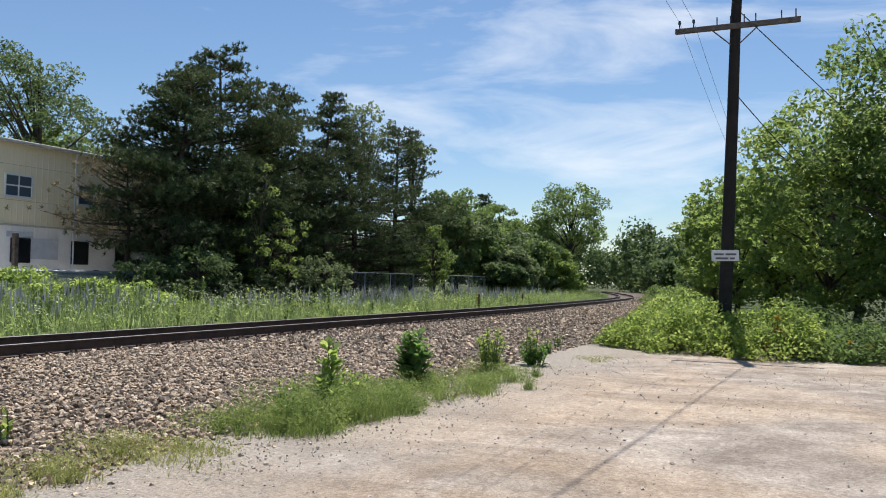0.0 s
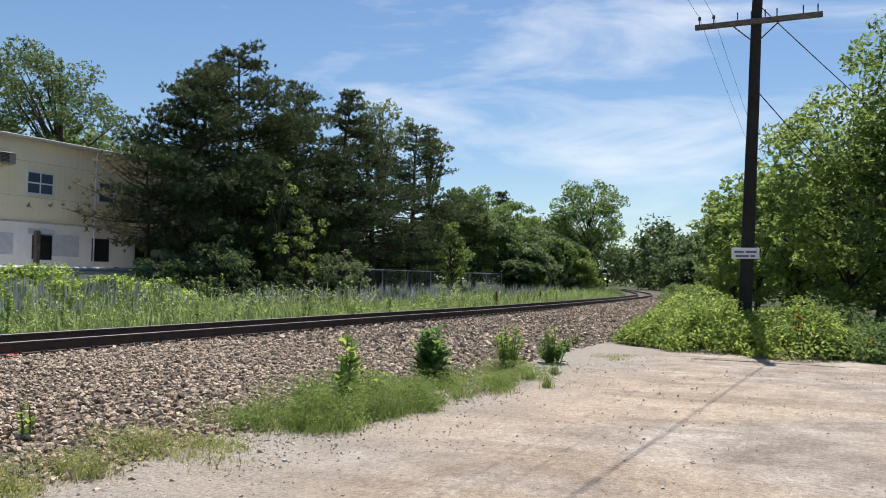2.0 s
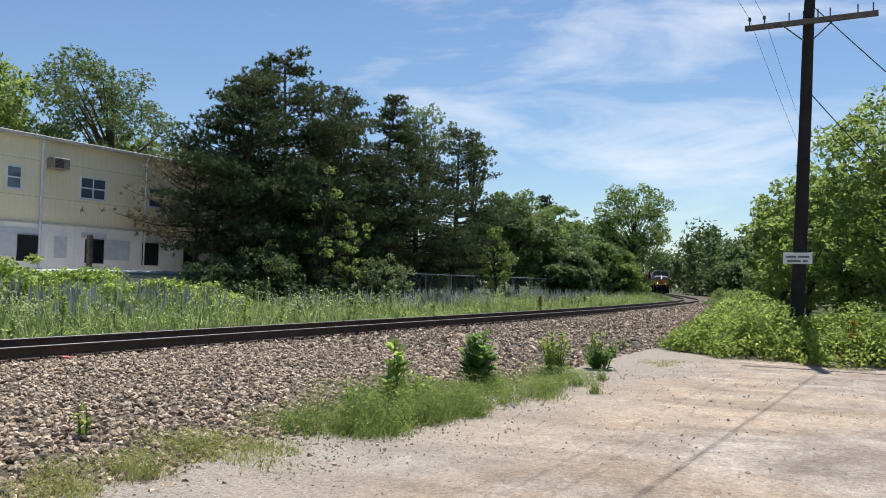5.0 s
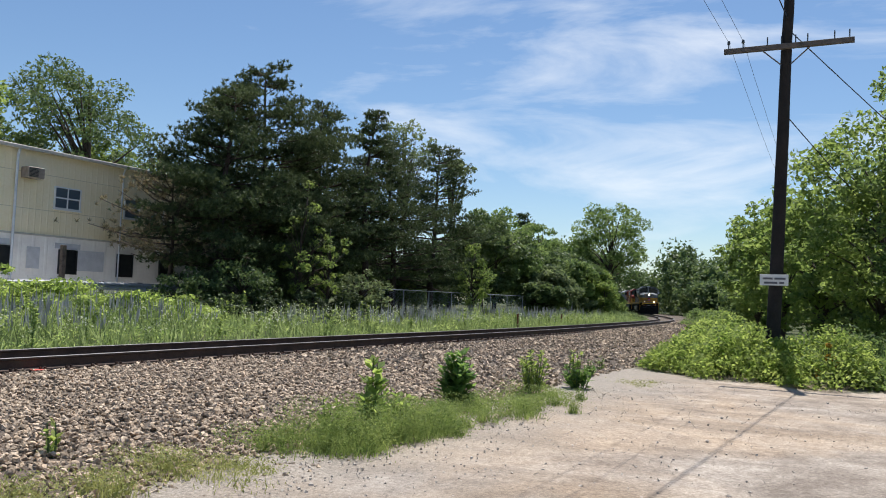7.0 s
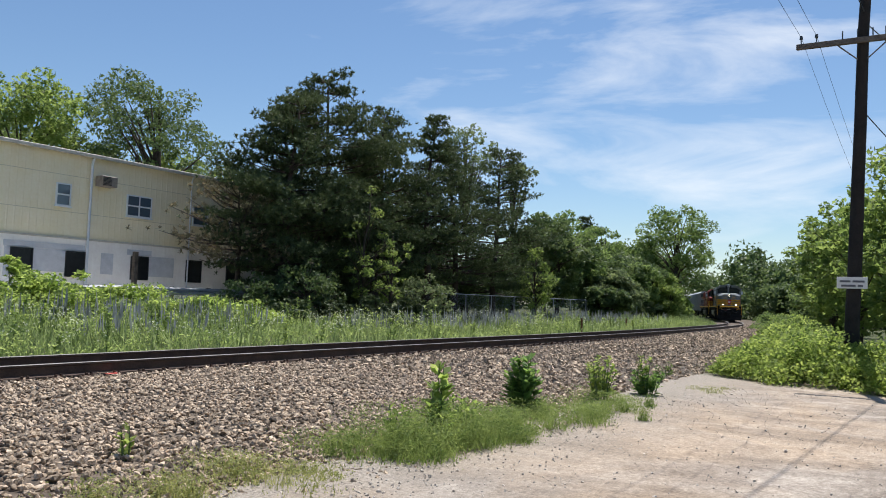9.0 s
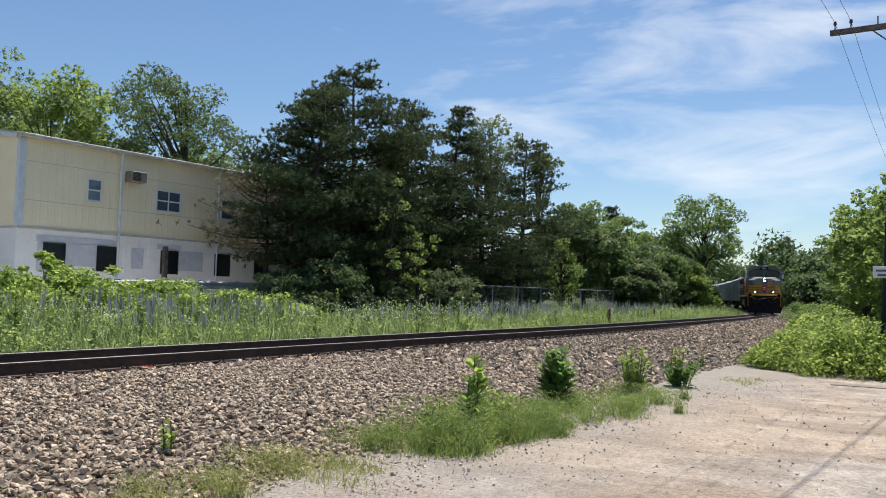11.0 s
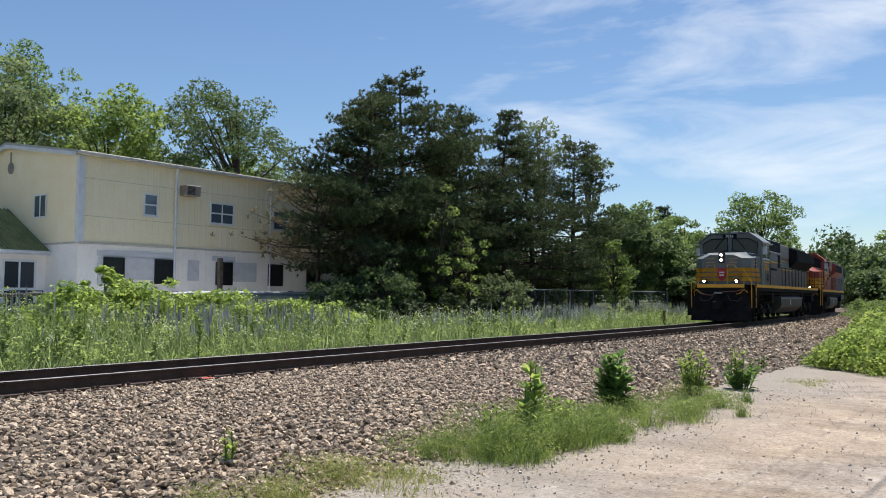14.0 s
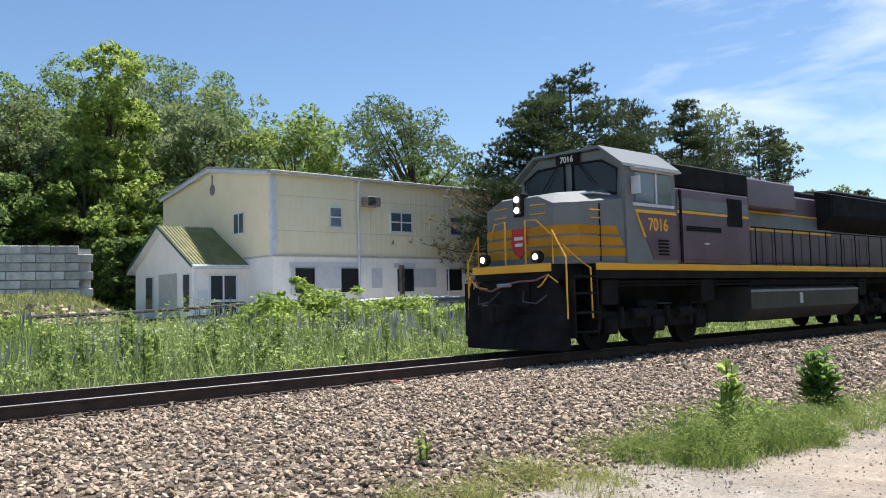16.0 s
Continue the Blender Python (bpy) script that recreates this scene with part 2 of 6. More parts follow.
def tube(bm, pts, radii, sides=6, caps=True):
    """A round bar along points, with its own radius at each."""
    rings = []
    pts = [Vector(p) for p in pts]
    for i, p in enumerate(pts):
        d = (pts[min(i + 1, len(pts) - 1)] - pts[max(i - 1, 0)]).normalized()
        ref = Vector((0, 0, 1)) if abs(d.z) < 0.9 else Vector((1, 0, 0))
        x = d.cross(ref).normalized()
        y = d.cross(x)
        r = radii[i] if isinstance(radii, (list, tuple)) else radii
        rings.append([bm.verts.new(p + (x * math.cos(a) + y * math.sin(a)) * r) for a in (2 * math.pi * k / sides for k in range(sides))])
    for a, b in zip(rings, rings[1:]):
        for k in range(sides):
            bm.faces.new([a[k], a[(k + 1) % sides], b[(k + 1) % sides], b[k]])
    if caps:
        bm.faces.new(rings[0])
        bm.faces.new(rings[-1][::-1])
    return bm


def unit(a):
    return a / np.maximum(np.linalg.norm(a, axis=1, keepdims=True), 1e-9)


def leaf_arrays(c, size, rng, up=0.5, slim=0.45, pointed=False):
    """Leaves round the centres c: folded rhombs, or three-cornered sprays, that face mostly up."""
    n = len(c)
    nor = unit(rng.normal(size=(n, 3)) + np.array([0, 0, up]))
    a = unit(np.cross(nor, rng.normal(size=(n, 3))))
    b = np.cross(nor, a)
    s = (size * rng.uniform(0.6, 1.3, n))[:, None]
    if pointed:
        v = np.stack([c + a * s * 1.1, c - a * s * 0.7 + b * s * slim * 1.25, c - a * s * 0.7 - b * s * slim * 1.25], 1).reshape(-1, 3)
        return v, np.arange(3 * n).reshape(-1, 3)
    v = np.stack([c + a * s, c + b * s * slim + nor * s * 0.12, c - a * s, c - b * s * slim + nor * s * 0.12], 1).reshape(-1, 3)
    return v, np.arange(4 * n).reshape(-1, 4)


def blade_arrays(p, h, w, rng, lean=0.25):
    """Grass blades that stand on the points p."""
    n = len(p)
    ang = rng.uniform(0, 2 * np.pi, n)
    d = np.stack([np.cos(ang), np.sin(ang), np.zeros(n)], 1)
    tip = p + np.stack([rng.normal(0, lean, n) * h, rng.normal(0, lean, n) * h, h], 1)
    v = np.stack([p - d * w[:, None], p + d * w[:, None], tip], 1).reshape(-1, 3)
    return v, np.arange(3 * n).reshape(-1, 3)


# ---- ground ----
def height(u, v):
    """The ground's height: the flat lot, the field behind the track, the bank and the wooded hill."""
    u, v = np.asarray(u, float), np.asarray(v, float)
    st = lambda a, b, x: np.clip((x - a) / (b - a), 0, 1) ** 2 * (3 - 2 * np.clip((x - a) / (b - a), 0, 1))
    w = bend(u)
    w = np.minimum(w, 120)
    z = 0.02 + 0.0 * v - drop(u)
    z = z + 0.68 * st(15.5 , 27, v - w * 0.7)
    z = z + 1.5 * st(33, 42, v) * (1 - st(12, 15, u)) * st(-60, -20, u + 40)
    z = z + 7.5 * st(46, 95, v) * (1 - st(45, 75, u))
    return z


def ground():
    us = np.concatenate([[-2500, -900, -300, -120, -60, -35], np.arange(-20, 80, 1.0), np.arange(80, 200, 6.0), [220, 260, 320, 420, 600, 1000, 1700, 3000]])
    vs = np.concatenate([[-2500, -900, -300, -120, -60, -35], np.arange(-20, 60, 0.8), np.arange(60, 140, 6.0), [160, 220, 320, 500, 900, 1700, 3000]])
    U, V = np.meshgrid(us, vs, indexing="ij")
    Z = height(U, V)
    rng = np.random.default_rng(4)
    Z += rng.normal(0, 0.006, Z.shape) * (np.abs(U) < 80) * (np.abs(V) < 60)
    nu, nv = U.shape
    i = (np.arange(nu - 1)[:, None] * nv + np.arange(nv - 1)[None]).ravel()
    ob = array_part("ground", np.stack([U.ravel(), V.ravel(), Z.ravel()], 1), np.stack([i, i + nv, i + nv + 1, i + 1], 1), ground_mat())
    ob.data.polygons.foreach_set("use_smooth", [True] * len(ob.data.polygons))
    ob.matrix_world = TRK
    return tagged(ob, "pale packed dirt lot running into grassy ground", "ground", kind="structure")


def ground_mat():
    """Packed pale dirt on the lot, dark soil and litter beyond the track."""
    m = bpy.data.materials.new("dirt lot and soil")
    m.use_nodes = True
    n, l = m.node_tree.nodes, m.node_tree.links
    b = n["Principled BSDF"]
    b.inputs["Roughness"].default_value = 0.95
    b.inputs["Specular IOR Level"].default_value = 0.2
    tc = n.new("ShaderNodeTexCoord")

    def noise_at(scale, detail=6, distort=0.0, rough=0.6):
        t = n.new("ShaderNodeTexNoise")
        t.inputs["Scale"].default_value, t.inputs["Detail"].default_value = scale, detail
        t.inputs["Distortion"].default_value, t.inputs["Roughness"].default_value = distort, rough
        l.new(tc.outputs["Object"], t.inputs["Vector"])
        return t.outputs["Fac"]

    def ramp(fac, p0, c0, p1, c1):
        r = n.new("ShaderNodeValToRGB")
        r.color_ramp.elements[0].position, r.color_ramp.elements[1].position = p0, p1
        r.color_ramp.elements[0].color, r.color_ramp.elements[1].color = (*c0, 1), (*c1, 1)
        l.new(fac, r.inputs["Fac"])
        return r.outputs["Color"]

    def mixed(kind, fac, a, c):
        x = n.new("ShaderNodeMixRGB")
        x.blend_type = kind
        if isinstance(fac, float):
            x.inputs["Fac"].default_value = fac
        else:
            l.new(fac, x.inputs["Fac"])
        l.new(a, x.inputs["Color1"])
        l.new(c, x.inputs["Color2"])
        return x.outputs["Color"]

    tan = ramp(noise_at(0.35, 5, 0.6), 0.38, (0.43, 0.345, 0.265), 0.62, (0.57, 0.465, 0.36))
    grey = ramp(noise_at(1.3, 6, 0.3), 0.40, (0.35, 0.305, 0.265), 0.66, (0.57, 0.515, 0.455))
    dirt = mixed("MIX", ramp(noise_at(0.22, 4, 1.0), 0.42, (0, 0, 0), 0.6, (1, 1, 1)), tan, grey)
    grit = ramp(noise_at(26, 8, 0.0, 0.75), 0.33, (0.4, 0.38, 0.36), 0.62, (1.15, 1.13, 1.11))
    dirt = mixed("MULTIPLY", 0.75, dirt, grit)
    dirt = mixed("MULTIPLY", 0.6, dirt, ramp(noise_at(75, 4, 0.0, 0.8), 0.36, (0.45, 0.43, 0.41), 0.6, (1.15, 1.15, 1.14)))
    dirt = mixed("MULTIPLY", 0.5, dirt, ramp(noise_at(4.5, 7, 0.8, 0.7), 0.36, (0.62, 0.58, 0.55), 0.6, (1.1, 1.1, 1.1)))
    wheel = n.new("ShaderNodeMapping")          # faint tracks of turning wheels across the lot
    wheel.inputs["Rotation"].default_value = (0, 0, radians(14))
    wheel.inputs["Scale"].default_value = (1.25, 0.42, 1.0)
    l.new(tc.outputs["Object"], wheel.inputs["Vector"])
    rut = n.new("ShaderNodeTexNoise")
    rut.inputs["Scale"].default_value, rut.inputs["Detail"].default_value, rut.inputs["Distortion"].default_value = 0.8, 8, 1.6
    l.new(wheel.outputs["Vector"], rut.inputs["Vector"])
    dirt = mixed("MULTIPLY", 0.6, dirt, ramp(rut.outputs["Fac"], 0.36, (0.66, 0.63, 0.6), 0.58, (1.07, 1.05, 1.03)))
    edge = n.new("ShaderNodeMath")              # grey gravel kicked out from the ballast
    edge.operation = "MULTIPLY_ADD"
    edge.inputs[1].default_value = 2.4
    sep0 = n.new("ShaderNodeSeparateXYZ")
    l.new(tc.outputs["Object"], sep0.inputs["Vector"])
    l.new(noise_at(1.1, 6, 0.4), edge.inputs[0])
    l.new(sep0.outputs["Y"], edge.inputs[2])
    strip = n.new("ShaderNodeMapRange")
    strip.inputs["From Min"].default_value, strip.inputs["From Max"].default_value = 3.6, 5.6
    strip.inputs["To Max"].default_value = 0.85
    l.new(edge.outputs[0], strip.inputs["Value"])
    dirt = mixed("MIX", strip.outputs["Result"], dirt, ramp(noise_at(34, 6, 0.0, 0.8), 0.36, (0.12, 0.105, 0.09), 0.64, (0.47, 0.42, 0.36)))
    soil = ramp(noise_at(1.6, 6), 0.35, (0.04, 0.05, 0.02), 0.68, (0.11, 0.12, 0.05))
    sep = n.new("ShaderNodeSeparateXYZ")
    l.new(tc.outputs["Object"], sep.inputs["Vector"])
    wob = n.new("ShaderNodeMath")
    wob.operation = "MULTIPLY_ADD"
    wob.inputs[1].default_value = 2.2
    l.new(noise_at(0.8, 5), wob.inputs[0])
    l.new(sep.outputs["Y"], wob.inputs[2])
    r2 = n.new("ShaderNodeMapRange")
    r2.inputs["From Min"].default_value, r2.inputs["From Max"].default_value = 14.0, 15.2
    l.new(wob.outputs[0], r2.inputs["Value"])
    wob2 = n.new("ShaderNodeMath")
    wob2.operation = "MULTIPLY_ADD"
    wob2.inputs[1].default_value = 2.0
    l.new(noise_at(0.9, 5), wob2.inputs[0])
    l.new(sep.outputs["X"], wob2.inputs[2])
    r3 = n.new("ShaderNodeMapRange")
    r3.inputs["From Min"].default_value, r3.inputs["From Max"].default_value = 20.0, 21.0
    l.new(wob2.outputs[0], r3.inputs["Value"])
    mx = n.new("ShaderNodeMath")
    mx.operation = "MAXIMUM"
    l.new(r2.outputs["Result"], mx.inputs[0])
    l.new(r3.outputs["Result"], mx.inputs[1])
    bounce = n.new("ShaderNodeMapRange")          # unseen pale ground, added to bounce light onto the building's walls
    bounce.inputs["From Min"].default_value, bounce.inputs["From Max"].default_value = 26.6, 27.4
    l.new(wob.outputs[0], bounce.inputs["Value"])
    bank = n.new("ShaderNodeMapRange")
    bank.inputs["From Min"].default_value, bank.inputs["From Max"].default_value = 36.5, 35.0
    l.new(sep.outputs["Y"], bank.inputs["Value"])
    yd = n.new("ShaderNodeMath")
    yd.operation = "MULTIPLY"
    l.new(bounce.outputs["Result"], yd.inputs[0])
    l.new(bank.outputs["Result"], yd.inputs[1])
    ends = n.new("ShaderNodeMapRange")
    ends.inputs["From Min"].default_value, ends.inputs["From Max"].default_value = 33.0, 30.0
    l.new(sep.outputs["X"], ends.inputs["Value"])
    yd2 = n.new("ShaderNodeMath")
    yd2.operation = "MULTIPLY"
    l.new(yd.outputs[0], yd2.inputs[0])
    l.new(ends.outputs["Result"], yd2.inputs[1])
    yd = yd2
    soil = mixed("MIX", yd.outputs[0], soil, ramp(noise_at(2.2, 6), 0.35, (0.5, 0.48, 0.45), 0.65, (0.62, 0.6, 0.57)))
    col = mixed("MIX", mx.outputs[0], dirt, soil)
    l.new(col, b.inputs["Base Color"])
    bp = n.new("ShaderNodeBump")
    bp.inputs["Strength"].default_value, bp.inputs["Distance"].default_value = 0.7, 0.03
    l.new(noise_at(14, 9, 0.0, 0.7), bp.inputs["Height"])
    l.new(bp.outputs["Normal"], b.inputs["Normal"])
    return m


ground()


# ---- the railway ----
def sweep(profile, s0, s1, step, offset, cant=0.0):
    """Verts and quads of a profile (across, up) carried along the track."""
    ss = np.concatenate([np.arange(s0, min(BEND_U, s1), 6.0), np.arange(BEND_U, s1 + 0.1, step)])
    verts, k = [], len(profile)
    for s in ss:
        u, v, a = track(s)
        for q, z in profile:
            w = offset + q
            verts.append((u - math.sin(a) * w, v + math.cos(a) * w, z - float(drop(s))))
    faces = [(i * k + j, i * k + (j + 1) % k, (i + 1) * k + (j + 1) % k, (i + 1) * k + j) for i in range(len(ss) - 1) for j in range(k)]
    return verts, faces


def railway():
    bed = [(-8.1, -0.02), (-7.5, 0.05), (-6.2, 0.1), (-2.2, 0.11), (-1.5, 0.08), (1.4, 0.08), (1.8, 0.08), (2.6, -0.05)]
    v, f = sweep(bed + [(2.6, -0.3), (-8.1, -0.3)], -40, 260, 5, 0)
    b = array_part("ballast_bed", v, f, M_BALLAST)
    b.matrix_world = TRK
    tagged(b, "ballast bed under the track, coloured dark for shade between stones", "ballast", kind="structure")
    thing = empty("railway_track", TRK, "single rusty railway track on timber ties", "track", kind="structure")
    z = RAIL_Z
    prof = [(-0.075, z - 0.205), (0.075, z - 0.205), (0.072, z - 0.19), (0.012, z - 0.168), (0.012, z - 0.05), (0.037, z - 0.036), (0.036, z - 0.006), (0.028, z), (-0.028, z), (-0.036, z - 0.006), (-0.037, z - 0.036), (-0.012, z - 0.05), (-0.012, z - 0.168), (-0.072, z - 0.19)]
    for side in (-0.7525, 0.7525):
        v, f = sweep(prof, -40, 260, 4, side)
        r = array_part("rail", v, f, M_RAIL, thing)
        tagged(r, "rusty brown steel rail with a bright worn head")
        r.data.materials.append(M_RAILTOP)
        idx = np.zeros(len(r.data.polygons), np.int32)
        for j in (6, 7, 8):
            idx[j::14] = 1
        r.data.polygons.foreach_set("material_index", idx)
    rng = random.Random(3)
    tie = boxes(((-0.11, -1.3, z - 0.41), (0.11, 1.3, z - 0.226)), bevel=0.008)
    plate = boxes(((-0.095, -0.175, z - 0.226), (0.095, 0.175, z - 0.206)), ((-0.06, -0.12, z - 0.206), (-0.03, -0.085, z - 0.16)), ((0.03, -0.12, z - 0.206), (0.06, -0.085, z - 0.16)), ((0.03, 0.085, z - 0.206), (0.06, 0.12, z - 0.16)))
    first, first_plate = part("tie", tie, M_TIE, thing), part("tie_plate", plate, M_PLATE, thing)
    paint = plain("orange marking paint", (0.72, 0.13, 0.10), 0.7)
    for i in range(150):
        s = -8 + i * 0.52 + rng.uniform(-0.03, 0.03)
        u, v, a = track(s)
        m = pose(u, v, -float(drop(s)), 0, 0, math.degrees(a) + rng.uniform(-1.2, 1.2))
        t = first if i == 0 else new("tie", first.data)
        t.parent, t.matrix_local = thing, m @ pose(0, rng.uniform(-0.06, 0.06), rng.uniform(-0.006, 0.004))
        if i < 110:
            for side in (-0.7525, 0.7525):
                if i == 0 and side < 0:
                    p = first_plate
                else:
                    p = new("tie_plate", first_plate.data)
                p.parent, p.matrix_local = thing, m @ pose(0, side, 0)
    u, v, a = track(8.55)
    mark = part("painted_tie_plate", boxes(((-0.1, -0.2, z - 0.205), (0.1, -0.08, z - 0.196))), paint, thing, "orange-painted mark on a tie plate")
    mark.matrix_local = pose(u, v - 0.7525, 0)
    return thing


railway()

# ---- the building ----
BU, BV, BZ, EAVE, APEX, BELT = 16.91, 30.65, 0.6, 7.09, 7.95, 3.57
M_YELLOW = mat("cream ribbed siding", (0.84, 0.72, 0.48), (0.9, 0.8, 0.6), 1.2, 0.55, 0.0, 0.08, 30, fine=9)
M_WHITEWALL = mat("grubby white wall panels", (0.83, 0.775, 0.735), (0.92, 0.88, 0.84), 1.4, 0.6, 0.0, 0.08, 30, fine=9)
M_PATCH = mat("faded grey wall patch", (0.48, 0.48, 0.51), (0.62, 0.62, 0.65), 3, 0.7)
M_TRIM = mat("pale metal trim", (0.55, 0.57, 0.62), (0.72, 0.74, 0.78), 3, 0.45)
M_FASCIA = mat("weathered fascia", (0.42, 0.38, 0.33), (0.6, 0.56, 0.5), 3, 0.6)
# The blue-grey base colour stands in for sky mirrored in the panes.
M_GLASS = plain("sky-tinted window glass", (0.075, 0.105, 0.14), 0.06)
M_GLASS.node_tree.nodes["Principled BSDF"].inputs["Specular IOR Level"].default_value = 0.9
M_PORCHGLASS = plain("dim porch glass", (0.035, 0.042, 0.05), 0.08)
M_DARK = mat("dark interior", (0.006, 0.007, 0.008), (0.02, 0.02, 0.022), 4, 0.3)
M_FRAME = plain("white window frame", (0.7, 0.72, 0.74), 0.4)
M_ROOFG = mat("ribbed green roof sheet", (0.16, 0.18, 0.06), (0.34, 0.32, 0.12), 2.2, 0.5, 0.0, 0.1, 30)
M_GREENTRIM = mat("dark green trim", (0.02, 0.06, 0.035), (0.04, 0.1, 0.06), 5, 0.5)
M_SEAM = mat("grimy siding seam", (0.5, 0.43, 0.3), (0.66, 0.58, 0.42), 3, 0.7)
M_ROOF = mat("grey roof sheet", (0.3, 0.3, 0.3), (0.42, 0.42, 0.42), 2, 0.5)
M_AC = mat("rusty air conditioner case", (0.2, 0.16, 0.13), (0.34, 0.29, 0.25), 6, 0.6)
M_STEEL = mat("galvanised steel", (0.26, 0.27, 0.29), (0.42, 0.43, 0.45), 4, 0.65, 0.2)
M_POST = mat("black painted pipe", (0.012, 0.012, 0.013), (0.035, 0.033, 0.03), 6, 0.6)
M_DOORG = mat("roller door paint", (0.4, 0.42, 0.38), (0.5, 0.52, 0.48), 3, 0.6)


def rib_wall(p, q, z0, z1, pitch=0.3, depth=0.006):
    """A ribbed sheet between two points of the plan, its ribs outward to the right of p to q."""
    p, q = Vector((*p, 0)), Vector((*q, 0))
    d = (q - p).normalized()
    nrm = Vector((d.y, -d.x, 0))
    n = max(1, int((q - p).length / pitch))
    step = (q - p).length / n
    pts = []
    for i in range(n):
        for f, o in ((0.0, 0), (0.72, 0), (0.80, depth), (0.92, depth)):
            pts.append(p + d * step * (i + f) + nrm * o)
    pts.append(q)
    v = [(*pt.xy, z) for pt in pts for z in (z0, z1)]
    f = [(2 * i, 2 * i + 2, 2 * i + 3, 2 * i + 1) for i in range(len(pts) - 1)]
    return v, f


def window(parent, w, h, m, panes_x=1, panes_z=2, framed=True):
    """A window set on a wall: x along the wall, -y outward."""
    ob = empty("window", m, "", "")
    ob.parent = parent
    ob.matrix_local = m
    fr = 0.05
    bm = boxes(((0, -0.06, 0), (w, 0.02, fr)), ((0, -0.06, h - fr), (w, 0.02, h)), ((0, -0.06, fr), (fr, 0.02, h - fr)), ((w - fr, -0.06, fr), (w, 0.02, h - fr)))
    for i in range(1, panes_x):
        box(bm, (w * i / panes_x - 0.025, -0.05, fr), (w * i / panes_x + 0.025, 0.02, h - fr))
    # Unframed windows are near-black all over, standing in for the unlit rooms.
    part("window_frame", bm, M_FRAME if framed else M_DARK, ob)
    for i in range(panes_x):
        for j in range(panes_z):
            x0, x1 = fr + (w - 2 * fr) * i / panes_x, fr + (w - 2 * fr) * (i + 1) / panes_x
            z0, z1 = fr + (h - 2 * fr) * j / panes_z, fr + (h - 2 * fr) * (j + 1) / panes_z
            g = 0.022 if panes_z > 1 else 0.0
            y = -0.03 if j else -0.015
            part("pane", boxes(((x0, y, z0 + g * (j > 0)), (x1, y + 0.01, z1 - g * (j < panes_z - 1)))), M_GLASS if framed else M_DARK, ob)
    if framed:
        part("window_rail", boxes(((fr, -0.05, h / 2 - 0.03), (w - fr, 0.0, h / 2 + 0.03))), M_FRAME, ob)
        part("window_sill", boxes(((-0.04, -0.1, -0.05), (w + 0.04, 0.0, -0.002))), M_FRAME, ob)
    return ob


def building():
    L, D = 25.0, 11.25
    thing = empty("building", at_uv(BU, BV, 0), "two-storey cream and white metal-sided building with a porch", "building")
    # x along the track, y away from it
    v, f = rib_wall((0, 0), (L, 0), BELT, EAVE - 0.02)
    array_part("upper_wall", v, f, M_YELLOW, thing)
    v, f = rib_wall((0, 0), (L, 0), BZ - 0.4, BELT - 0.02, 0.6, 0.006)
    array_part("lower_wall", v, f, M_WHITEWALL, thing)
    bm = bmesh.new()
    prism(bm, [(0.02, BELT), (D, BELT), (D, EAVE), (D / 2, APEX), (0.02, EAVE)], "x", 0.0, 0.12)
    part("gable_wall", bm, M_YELLOW, thing)
    part("gable_base", boxes(((0.0, 0.02, BZ - 0.4), (0.12, D, BELT - 0.004))), M_WHITEWALL, thing)
    bm = boxes(((0.14, 0.06, BZ - 0.3), (L, 0.2, EAVE - 0.1)), ((0.14, D - 0.15, BZ - 0.3), (L, D, EAVE - 0.05)), ((L - 0.15, 0.2, BZ - 0.3), (L, D - 0.15, EAVE - 0.05)))
    part("inner_wall", bm, M_WHITEWALL, thing)
    bm = bmesh.new()
    prism(bm, [(-0.22, EAVE - 0.03), (D / 2, APEX + 0.02), (D + 0.22, EAVE - 0.03), (D + 0.22, EAVE + 0.06), (D / 2, APEX + 0.12), (-0.22, EAVE + 0.06)], "x", -0.2, L + 0.2)
    part("roof", bm, M_ROOF, thing)
    part("gutter", boxes(((-0.22, -0.34, EAVE - 0.1), (L + 0.2, -0.225, EAVE + 0.05)), bevel=0.02), M_FASCIA, thing, "weathered eaves gutter")
    bm = bmesh.new()
    for a, b in (((-0.02, EAVE), (D / 2, APEX)), ((D / 2, APEX), (D + 0.02, EAVE))):
        prism(bm, [(a[0], a[1] - 0.14), (b[0], b[1] - 0.14), (b[0], b[1] + 0.02), (a[0], a[1] + 0.02)], "x", -0.2, -0.16)
    part("barge_board", bm, M_TRIM, thing)
    part("corner_trim", boxes(((-0.05, -0.05, BELT), (0.2, 0.0, EAVE - 0.1)), ((-0.05, 0.0, BELT), (-0.004, 0.16, EAVE - 0.1))), M_TRIM, thing, "pale corner trim")
    part("belt_trim", boxes(((0, -0.05, BELT - 0.05), (L, -0.026, BELT + 0.03)), ((-0.04, 0, BELT - 0.05), (-0.003, D, BELT + 0.03))), M_FASCIA, thing)
    for z in (6.12, 4.62):
        part("panel_seam", boxes(((0.21, -0.012, z), (4.29, -0.001, z + 0.022)), ((4.43, -0.012, z - 0.01), (9.7, -0.001, z + 0.012))), M_SEAM, thing)
    for x, wide in ((4.36, 0.055), (9.75, 0.035)):
        bm = bmesh.new()
        tube(bm, [(x, -0.24, EAVE - 0.06), (x, -0.12, EAVE - 0.35), (x, -0.10, BZ + 0.2), (x, -0.3, BZ + 0.05)], wide, 8)
        part("downspout", bm, M_TRIM, thing, "white downspout")
